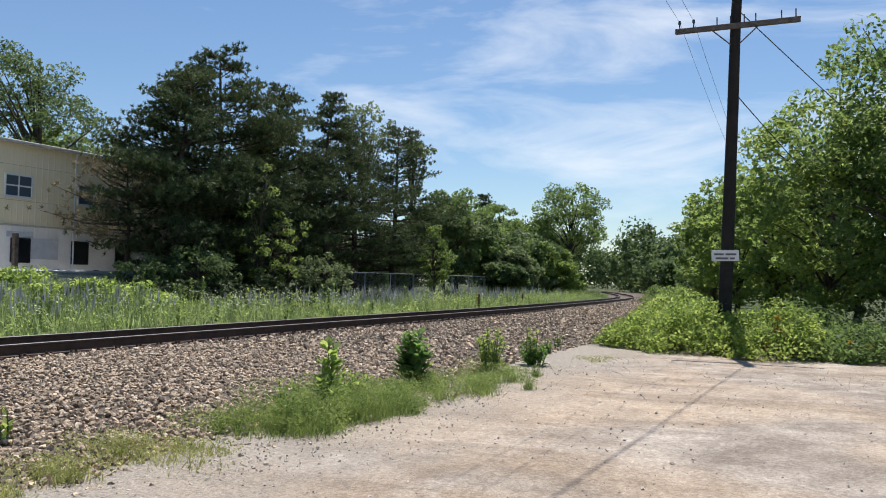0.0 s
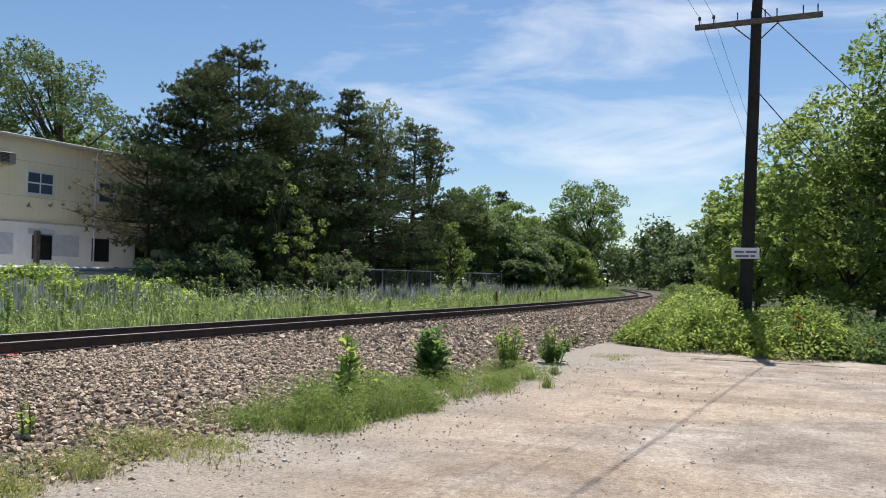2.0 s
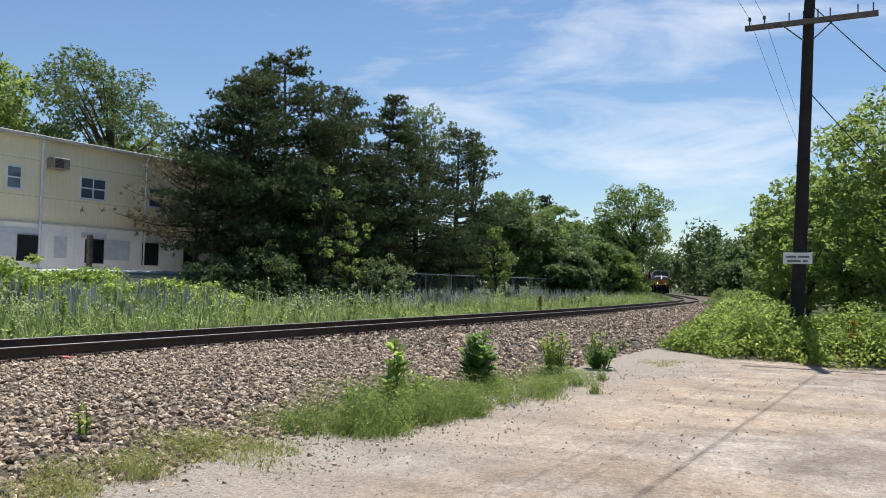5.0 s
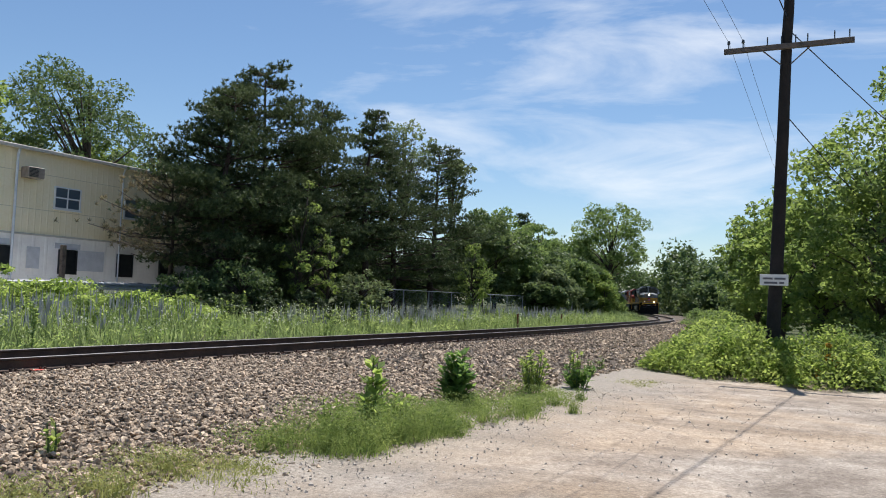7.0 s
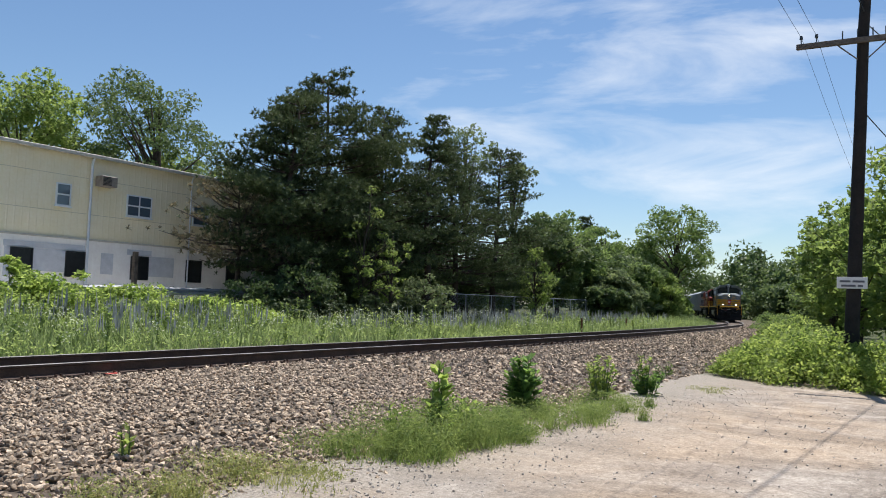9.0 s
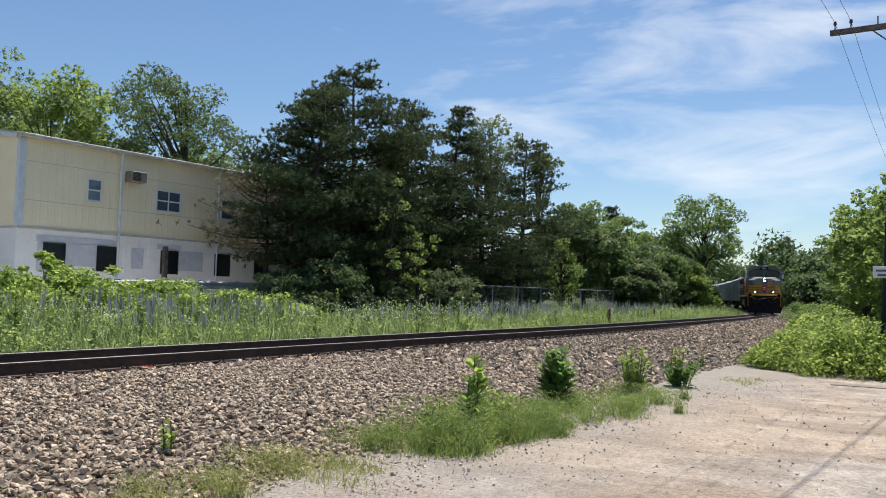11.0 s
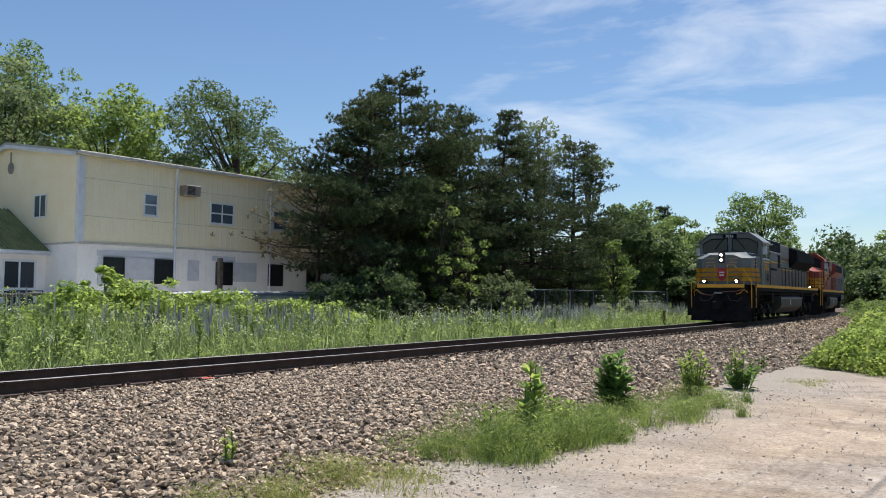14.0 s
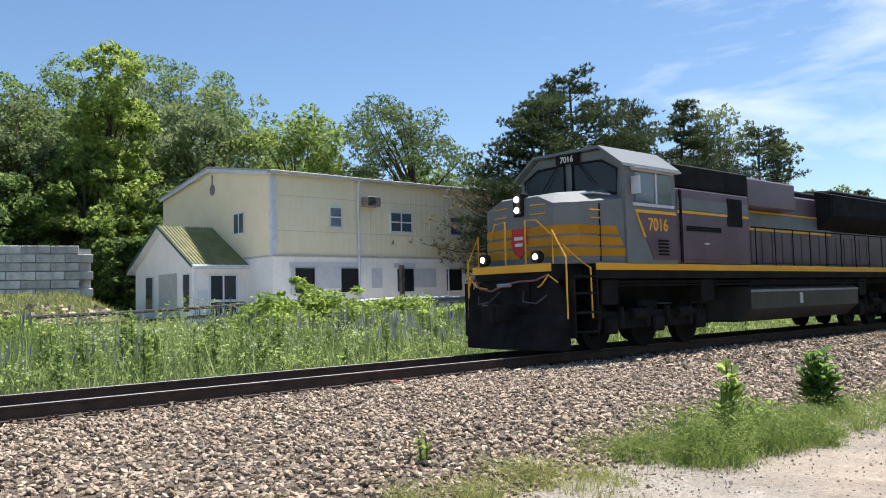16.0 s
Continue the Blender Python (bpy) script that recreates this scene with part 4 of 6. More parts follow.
    for i, (u, off, r, t, m) in enumerate([(92, 6.6, 1.9, 3.2, M_LEAF), (100, 6.4, 2.0, 4.0, M_LEAFLIGHT), (108, 7.2, 2.3, 5.0, M_LEAFLIGHT), (116, 7.0, 2.0, 4.4, M_LEAF), (86, 7.0, 2.0, 3.6, M_LEAFDARK), (124, 8.2, 2.4, 5.4, M_LEAFLIGHT), (78, 7.4, 1.8, 2.8, M_LEAFGREY), (82, 5.0, 2.0, 4.2, M_LEAFLIGHT), (91, 4.4, 1.7, 3.0, M_LEAFLIGHT)]):
        deciduous("trackside_bush", "light green bushy growth beside the bend", u, TRACK_V + float(bend(u)) + off + 1.3, t, r, m, 900 + i, 5500, 0.12, 0.07, 0.02, 50, pointed=True, group="bushes beside the bend")
    for i, (u, v, r, t) in enumerate([(43.5, 29.0, 2.4, 4.4), (48.5, 28.4, 2.4, 4.0), (53.0, 28.6, 2.5, 4.6), (40.0, 32.5, 3.0, 6.6), (45.0, 33.5, 3.0, 7.2), (50.0, 32.5, 3.0, 6.8), (54.5, 31.5, 3.0, 6.6), (35.0, 32.0, 2.6, 5.6), (57.0, 29.4, 2.6, 5.0), (38.0, 28.6, 2.2, 3.6)]):
        deciduous("understorey_bush", "dark leafy undergrowth behind the pines", u, v, t, r, M_LEAFDARK, 930 + i, 4600, 0.13, 0.07, 0.02, 50, pointed=True, group="undergrowth behind the pines")
    # behind the building
    deciduous("oak_tree", "round-crowned oak behind the building", 36.2, 45.5, 16.6, 5.2, M_LEAFDARK, 90, 21000, 0.125, 0.4, 0.2, 120, full=0.78, pointed=True)
    back = [(30.5, 50.5, 16.8, 4.4, M_LEAFLIGHT), (25, 54, 16.8, 4.2, M_LEAFGREY), (41, 48, 12.5, 3.8, M_LEAFLIGHT), (29.4, 69, 25.0, 5.0, M_LEAF), (35, 70, 23.2, 4.6, M_LEAF), (24, 64, 21.0, 4.6, M_LEAFGREY),
            (19.5, 56, 17, 4.0, M_LEAFGREY), (23, 76, 25, 5.0, M_LEAF), (17.0, 50.0, 18.4, 2.6, M_VINE), (15.2, 49.0, 11.0, 2.6, M_LEAFLIGHT), (13, 58, 16.5, 4.2, M_LEAF), (9, 56, 15.5, 4.0, M_LEAFGREY),
            (20, 49, 8.8, 2.8, M_LEAF), (5, 62, 17, 4.5, M_LEAF), (10.5, 49.5, 9, 3.0, M_LEAF), (16.2, 44.6, 5.6, 1.8, M_LEAF), (46, 40, 9, 3.6, M_LEAF), (52, 38, 9, 4, M_LEAF), (14, 70, 20, 5, M_LEAF), (40, 62, 15.5, 4.5, M_LEAF), (27, 59, 14.5, 4, M_LEAF), (21, 62, 17.5, 4.2, M_LEAF), (16, 62, 18, 4.2, M_LEAF), (33, 57, 13.5, 4, M_LEAFGREY), (2, 54, 13.5, 4, M_LEAF), (-3, 58, 15, 4.4, M_LEAF), (12.5, 53, 14.5, 3.4, M_LEAFGREY)]
    for i, (u, v, t, r, m) in enumerate(back):
        deciduous("woodland_tree", "tall green woodland tree on the hill", u, v, t, r, m, 100 + i, 14500, 0.155, 0.2, 0.02, 130, full=0.9, pointed=True, group="trees on the hill")
    # far woods that close the view
    rng = np.random.default_rng(7)
    cs = []
    for u in np.arange(112, 330, 7.0):
        for v0 in (-4, 5, 14, 22, 30, 38, 60):
            cs.append((u + rng.normal(0, 2), v0 + rng.normal(0, 2)))
    for u in np.arange(-60, 120, 8.0):
        for v0 in (82, 95):
            cs.append((u + rng.normal(0, 2), v0 + rng.normal(0, 2)))
    lv, sz = [], []
    for u, v in cs:
        w = float(bend(u)) + TRACK_V
        if u > 100 and abs(v - w) < 7.5:
            continue
        z = float(height(u, v))
        top = z + rng.uniform(8, 12.5) * (1.25 if u > 150 else 0.62 if u > 100 and v < w else 1)
        k = 1900 if 100 < u < 150 else 700
        d = unit(rng.normal(size=(k, 3))) * (rng.uniform(0.3, 1, k) ** 0.4)[:, None]
        d *= (1 + 0.25 * np.sin(d[:, :1] * 6 + u) * np.cos(d[:, 1:2] * 5 + v))
        sz.append(np.where(np.linalg.norm(d, axis=1) < 0.72, 0.75, 0.27 if k > 1000 else 0.4))
        lv.append(np.array([u, v, (z + top) / 2]) + d * np.array([4.2, 4.2, (top - z) / 2]))
    p = np.concatenate(lv)
    v_, f_ = leaf_arrays(p, np.concatenate(sz), rng, 0.9, 0.6, True)
    far = array_part("far_woods", v_, f_, M_LEAFDARK)
    far.matrix_world = TRK
    tagged(far, "distant green woods closing the view", "woods", kind="stuff")
    pine("spruce_tree", "distant dark pointed spruce", 186, 33.0, 14.8, 2.6, 83, 900, low=0.15, per=7, size=0.7)


woods()


def right_side():
    # trees behind the pole
    for i, (u, v, t, r, m) in enumerate([(26.5, -0.7, 8.7, 2.4, M_LEAFLIGHT), (24.5, -2.8, 9.2, 2.7, M_LEAF), (23.5, -5.6, 9.4, 2.8, M_LEAFLIGHT), (28, -4.0, 8.0, 2.8, M_LEAF), (33, 1.0, 7.0, 2.3, M_LEAFLIGHT), (39, 3.0, 7.2, 2.0, M_LEAFLIGHT),
                                         (45, 4.6, 7.2, 1.9, M_LEAFLIGHT), (31, -1.5, 7.2, 2.6, M_LEAFDARK), (53, 5.0, 6.2, 2.0, M_LEAF), (62, 5.5, 6.6, 2.4, M_LEAFDARK), (72, 7, 7.2, 2.6, M_LEAF), (37, 0, 6.5, 2.6, M_LEAFDARK), (26, -8, 8, 3, M_LEAFDARK)]):
        deciduous("roadside_tree", "leafy young tree at the edge of the lot", u, v, t, r, m, 200 + i, 12500 if i < 4 else 6200, 0.09 if i < 4 else 0.13, 0.11, 0.03, 130, full=0.82, group="trees at the edge of the lot")
    # vines and bushes along the edge of the lot
    # Right of the pole, darker leaf colours stand in for the trees' shade.
    for i, (u, v, ru, rv, h, m) in enumerate([(20.0, 3.4, 1.5, 1.2, 0.75, M_VINE), (19.2, 2.2, 1.7, 1.4, 1.0, M_VINE), (18.7, 0.6, 1.7, 1.3, 1.0, M_VINE), (19.0, -1.2, 1.5, 1.5, 0.55, M_LEAF), (19.3, -3.4, 1.6, 1.8, 0.5, M_LEAFDARK),
                                              (22.5, 3.6, 1.8, 1.2, 0.85, M_VINE), (25.5, 3.9, 2.0, 1.3, 0.9, M_LEAFLIGHT), (21.5, 0.2, 2.0, 2.0, 1.0, M_LEAF), (21.5, -2.5, 2.0, 2.2, 0.8, M_LEAFDARK), (29, 4.3, 2.2, 1.4, 1.0, M_VINE), (20, -6, 2, 2.2, 0.9, M_LEAFDARK), (34, 4.8, 2.4, 1.4, 1.2, M_LEAFLIGHT), (41, 5.6, 2.6, 1.5, 1.3, M_VINE), (50, 7, 3, 1.5, 1.4, M_LEAF), (60, 9, 3, 1.5, 1.4, M_LEAFLIGHT), (75, 12.5, 4, 1.5, 1.4, M_LEAF)]):
        shrub("vine_bush", "sprawling green vines at the edge of the lot", u, v, ru, rv, h, m, 300 + i, 11500 if u < 24 else 5500, 0.042 if u < 24 else 0.065, clumps=150, group="bushes at the edge of the lot")
    shrub("yellowing_bush", "patch of yellowing leaves among vines", 18.0, 0.5, 0.35, 0.3, 0.8, M_YELLOWLEAF, 330, 260, 0.05, clumps=8)
    shrub("yellowing_bush", "patch of yellowing leaves among vines", 18.2, -1.0, 0.5, 0.3, 0.6, M_YELLOWLEAF, 331, 200, 0.05, clumps=8)


right_side()


# ---- pole, wires, sign ----
def utility_pole():
    M_POLE = mat("creosoted pole", (0.008, 0.007, 0.006), (0.026, 0.022, 0.02), 3, 0.9, bump=0.7, bump_scale=30)
    M_ARM = mat("weathered crossarm", (0.07, 0.06, 0.055), (0.16, 0.145, 0.13), 6, 0.9)
    M_INS = plain("dark insulator glass", (0.05, 0.06, 0.06), 0.2)
    M_WIRE = plain("wire", (0.03, 0.03, 0.033), 0.6)
    thing = empty("utility_pole", at_uv(19.6, 1.72, 0), "dark creosoted wooden pole with one crossarm and white sign", "utility pole")
    bm = bmesh.new()
    rng = np.random.default_rng(2)
    n = 14
    tube(bm, [(0.02 * i / n + rng.normal(0, 0.006), -0.30 * i / n + rng.normal(0, 0.006), -0.3 + 9.4 * i / n) for i in range(n + 1)], [0.16 - 0.05 * i / n for i in range(n + 1)], 14)
    part("shaft", bm, M_POLE, thing, smooth=True)
    arm = part("crossarm", boxes(((-0.19, -1.65, 7.42), (-0.09, 1.10, 7.54)), bevel=0.008), M_ARM, thing)
    arm.matrix_local = pose(0, 0, 0.07)
    for y in (1.0, 0.68, 0.15, -0.15, -0.45, -0.7, -1.25, -1.55):
        bm = bmesh.new()
        big = y > 0.5
        tube(bm, [(-0.14, y, 7.54), (-0.14, y, 7.64), (-0.14, y, 7.66), (-0.14, y, 7.73)], [0.014, 0.014, 0.04 if big else 0.016, 0.03 if big else 0.014], 8)
        part("insulator", bm, M_INS, arm)
    for s in (-1, 1):
        bm = bmesh.new()
        tube(bm, [(-0.16, -0.25 + s * 0.1, 7.12), (-0.14, -0.25 + s * 0.5, 7.49)], 0.016, 5)
        part("brace", bm, M_ARM, thing)
    sign = part("sign", boxes(((-0.24, -0.36, 2.08), (-0.225, 0.24, 2.33)), bevel=0.004), mat("white sign paint", (0.62, 0.62, 0.62), (0.76, 0.76, 0.75), 5, 0.5), thing, "small white notice with two dark lines")
    ink = plain("sign ink", (0.12, 0.12, 0.14), 0.7)
    for z, words in ((2.235, ((-0.3, -0.07), (-0.03, 0.18))), (2.14, ((-0.27, -0.17), (-0.13, 0.15)))):
        for a, b in words:
            part("sign_line", boxes(((-0.246, a, z - 0.022), (-0.2415, b, z + 0.022))), ink, sign)

    def wire(name, p, q, sag, r, label):
        p, q = Vector(p), Vector(q)
        b = bmesh.new()
        pts = []
        for i in range(25):
            f = i / 24
            a = p.lerp(q, f)
            a.z -= sag * 4 * f * (1 - f)
            pts.append(a)
        tube(b, pts, r, 5)
        w = part(name, b, M_WIRE)
        w.matrix_world = TRK
        tagged(w, label, "wire")
    for y in (1.0, 0.68):
        wire("line_wire", (19.46, 1.72 + y, 7.77), (75, 1.72 + y, 7.2), 1.3, 0.0045, "thin line wire strung from the pole")
        wire("line_wire", (19.46, 1.72 + y, 7.77), (-25, 1.72 + y, 8.2), 0.8, 0.0045, "thin line wire strung from the pole")
    wire("cable", (19.5, 1.45, 8.2), (-20, 3.26, 9.6), 0.6, 0.013, "thick black cable strung over the lot")
    wire("cable", (19.6, 1.45, 8.0), (42, -9.0, 2.5), 0.3, 0.013, "thick black cable running down behind trees")
    wire("cable", (19.6, 1.55, 6.1), (34, -3.0, 2.6), 0.2, 0.013, "black stay cable running down behind trees")


utility_pole()


# ---- field and verge plants ----
def field():
    rng = np.random.default_rng(21)

    def scatter(n, u0, u1, v0, v1, bias=1.0):
        u = u0 + (u1 - u0) * rng.uniform(size=n) ** bias
        v = rng.uniform(v0, v1, n)
        w = bend(u)
        return u, v + w

    def stuff(name, v, f, m, label, cat):
        ob = array_part(name, v, f, m)
        ob.matrix_world = TRK
        tagged(ob, label, cat, kind="stuff")

    u, v = scatter(72000, -6, 95, 14.6, 27.5, 1.25)
    h = rng.uniform(0.3, 0.9, len(u)) * np.clip(0.35 + (v - bend(u) - 14.6) / 2.5, 0.35, 1.1)
    h *= 1 + 0.3 * np.sin(u * 0.9 + v * 0.5) * np.sin(v * 1.3) + 0.25 * np.sin(u * 2.3 + 1.0) * np.sin(v * 2.9 + u)
    thick = rng.uniform(size=len(u)) > np.where(u > 13, 0.42, 0.12) * (1 + 0.8 * np.sin(u * 1.1 + 2) * np.sin(v * 1.7 + u * 0.4))
    u, v, h = u[thick], v[thick], h[thick]
    h *= 1 - 0.5 * np.clip((v - bend(u) - 22.5) / 2.0, 0, 1) * (u < 18)
    h *= 1 - 0.82 * np.clip((u - 21) / 4, 0, 1) * np.clip((v - bend(u) - 17.5) / 2.0, 0, 1)
    p = np.stack([u, v, height(u, v) - 0.02], 1)
    a, f = blade_arrays(p, h, rng.uniform(0.006, 0.016, len(u)) * (1 + u.clip(0) / 30), rng, 0.36)
    stuff("tall_grass", a, f, M_GRASS, "tall green meadow grass behind the track", "grass")
    # grass on the bank below the retaining wall
    u, v = rng.uniform(-4, 15, 9000), rng.uniform(31, 43, 9000)
    p = np.stack([u, v, height(u, v) - 0.02], 1)
    a, f = blade_arrays(p, rng.uniform(0.1, 0.35, len(u)), rng.uniform(0.02, 0.04, len(u)), rng, 0.5)
    stuff("bank_grass", a, f, M_GRASSDRY, "short dry grass on the bank by the wall", "grass")
    # leafy weeds through the grass
    u, v = scatter(4300, -5, 80, 14.9, 26.5, 1.5)
    near = (v - bend(u) < 19.0) | (u < 22)
    u, v = u[near], v[near]
    k = 22
    hh = rng.uniform(0.45, 1.05, len(u)) * (0.7 + 0.45 * np.sin(u * 0.7) * np.sin(v * 0.9 + u * 0.3))
    c = np.stack([np.repeat(u, k) + rng.normal(0, 0.13, len(u) * k), np.repeat(v, k) + rng.normal(0, 0.13, len(u) * k), np.repeat(height(u, v), k) + np.repeat(hh, k) * rng.uniform(0.3, 1.05, len(u) * k)], 1)
    a, f = leaf_arrays(c, 0.047, rng, 1.1, 0.42)
    stuff("meadow_weeds", a, f, M_WEED, "sunny yellow-green weeds growing through the meadow", "weeds")
    # blue spikes
    u, v = scatter(3300, -6, 70, 16.8, 24.5, 1.1)
    keep = np.sin(u * 0.55) + np.sin(v * 0.8 + u * 0.2) + rng.normal(0, 0.6, len(u)) + np.clip((u - 12) * 0.12, -1.2, 0.5) > 0.1
    keep &= ~((u > 21) & (u < 34) & (v - bend(u) > 18.6)) & ~((u >= 34) & (v - bend(u) > 20.8))
    u, v = u[keep], v[keep]
    n = len(u)
    hh = rng.uniform(0.7, 1.22, n)
    k = 3
    foot = np.stack([np.repeat(u, k) + rng.normal(0, 0.05, n * k), np.repeat(v, k) + rng.normal(0, 0.05, n * k), np.repeat(height(u, v), k)], 1)
    tall = np.repeat(hh, k) * rng.uniform(0.7, 1.1, n * k)
    lean = rng.normal(0, 0.05, (n * k, 2))
    side = rng.uniform(0, np.pi, n * k)
    sd = np.stack([np.cos(side), np.sin(side), 0 * side], 1) * rng.uniform(0.014, 0.03, n * k)[:, None]
    low = foot + np.stack([lean[:, 0] * 0.5, lean[:, 1] * 0.5, tall * 0.5], 1)
    top = foot + np.stack([lean[:, 0], lean[:, 1], tall], 1)
    a = np.stack([low, low * 0.6 + top * 0.4 + sd, top, low * 0.6 + top * 0.4 - sd], 1).reshape(-1, 3)
    f = np.arange(len(a)).reshape(-1, 4)
    stuff("blue_flowers", a, f, M_BLUE, "blue-violet flower spikes standing in the grass", "flowers")
    # white and yellow-green blossoms
    u, v = scatter(330, -4, 60, 15.2, 22, 1.3)
    k = 14
    c = np.stack([np.repeat(u, k) + rng.normal(0, 0.1, len(u) * k), np.repeat(v, k) + rng.normal(0, 0.1, len(u) * k), np.repeat(height(u, v) + rng.uniform(0.4, 0.8, len(u)), k) + rng.normal(0, 0.1, len(u) * k)], 1)
    a, f = leaf_arrays(c, 0.028, rng, 0.6, 0.8)
    stuff("white_flowers", a, f, M_WHITE, "small white blossoms scattered in tall grass", "flowers")
    # verge tufts and weedy mat on the near side
    spots = [(6.6, 4.5, 0.42, 0.3, 0.38, 3000), (7.4, 4.42, 0.6, 0.33, 0.33, 3000), (8.3, 4.38, 0.6, 0.36, 0.25, 2000), (9.3, 4.28, 0.8, 0.4, 0.23, 1900), (10.6, 4.15, 0.9, 0.4, 0.22, 1700), (12.0, 4.2, 0.7, 0.28, 0.21, 600),
             (6.3, 5.25, 0.22, 0.2, 0.15, 500), (5.85, 5.0, 0.2, 0.2, 0.21, 500), (4.75, 5.0, 0.25, 0.36, 0.2, 1700), (4.0, 4.9, 0.2, 0.26, 0.18, 1000), (3.4, 4.95, 0.28, 0.28, 0.16, 1000), (5.15, 4.6, 0.2, 0.18, 0.12, 350),
             (2.7, 5.2, 0.35, 0.35, 0.15, 900), (2.0, 5.3, 0.4, 0.35, 0.14, 700), (15.6, 3.4, 0.6, 0.4, 0.1, 260), (1.4, 5.0, 0.5, 0.4, 0.12, 600)]
    for i, (cu, cv, ru, rv, hh, n) in enumerate(spots):
        # every patch is a handful of small tufts of uneven height
        k = max(5, n // 100)
        tu, tv = cu + rng.normal(0, 0.6, k) * ru, cv + rng.normal(0, 0.75, k) * rv
        th, tr = hh * rng.uniform(0.45, 1.35, k), rng.uniform(0.05, 0.17, k)
        w = rng.integers(0, k, n)
        r = rng.normal(0, 1, (n, 2))
        u, v = tu[w] + r[:, 0] * tr[w], tv[w] + r[:, 1] * tr[w]
        p = np.stack([u, v, height(u, v) + 0.005], 1)
        h = th[w] * rng.uniform(0.2, 0.8, n) * np.exp(-0.25 * (r ** 2).sum(1))
        va, fa = blade_arrays(p, h, rng.uniform(0.003, 0.0065, n), rng, 0.34)
        m = int(n * (3.0 if hh > 0.205 else 1.3))                                   # small leaves of clover and yarrow in the tufts
        lw = rng.integers(0, k, m)
        lc = np.stack([tu[lw] + rng.normal(0, 1, m) * tr[lw], tv[lw] + rng.normal(0, 1, m) * tr[lw], 0.02 + th[lw] * rng.uniform(0.1, 1.0, m)], 1)
        lv, _ = leaf_arrays(lc, 0.015, rng, 0.8, 0.38)
        lv = lv.reshape(-1, 4, 3)
        va = np.concatenate([va, lv[:, (0, 1, 2)].reshape(-1, 3), lv[:, (0, 2, 3)].reshape(-1, 3)])
        fa = np.arange(len(va)).reshape(-1, 3)
        ob = array_part("grass_tuft", va, fa, M_VERGE if hh > 0.205 else M_GRASSDRY)
        ob.matrix_world = TRK
        tagged(ob, "patch of green grass at the foot of the ballast" if hh > 0.205 else "short yellowish grass at the foot of the ballast", "grass", "verge grass", "stuff")
    # dark mounds added for the pines' low boughs and the shade under them
    for i, (u, v, h) in enumerate([(24.2, 21.8, 0.9), (26.6, 21.6, 1.1), (29.2, 21.5, 1.2), (31.8, 21.2, 1.5), (34.4, 21.2, 1.1)]):
        shrub("low_bough_mound", "dark leaf mound standing in for low shaded pine boughs", u, v, 1.7, 0.9, h, M_PINE, 380 + i, 3800, 0.075, clumps=60, group="bushes under the pines")
    # bright mound of vines in front of the building, weeds along the field
    for i, (u, v, ru, rv, h, m) in enumerate([(14.5, 22.4, 2.0, 1.4, 1.55, M_VINE), (17.0, 22.0, 2.0, 1.4, 1.15, M_VINE), (12.0, 22.6, 1.7, 1.3, 1.2, M_VINE), (19.4, 21.6, 1.8, 1.3, 0.85, M_VINE), (14.2, 24.0, 1.4, 1.0, 1.75, M_VINE), (21.6, 21.4, 1.6, 1.2, 0.7, M_VINE), (5.5, 25.0, 1.6, 1.0, 0.6, M_VINE), (2.5, 23, 2, 1.4, 0.7, M_LEAFLIGHT)]):
        shrub("vine_mound", "bright green mound of vines before the building", u, v, ru, rv, h, M_MOUND if m is M_VINE else m, 350 + i, 6500, 0.07, clumps=80, group="vine mounds in the field")
    for i in range(22):
        weed(rng.uniform(2.2, 10), rng.uniform(15.6, 19), rng.uniform(0.9, 1.5), 700 + i, M_VINE if i % 2 else M_WEED, "tall pale-green weed standing in the meadow", "weeds in the meadow", 110, 0.075, 2, 0.16)
    for i in range(95):
        u = rng.uniform(0, 1) ** 1.2 * 52
        v = rng.uniform(15.6, 21)
        weed(u, v, rng.uniform(0.7, 1.45), 400 + i, M_WEED if i % 3 else M_VINE, "leafy weed standing in the meadow", "weeds in the meadow", 70, 0.07)


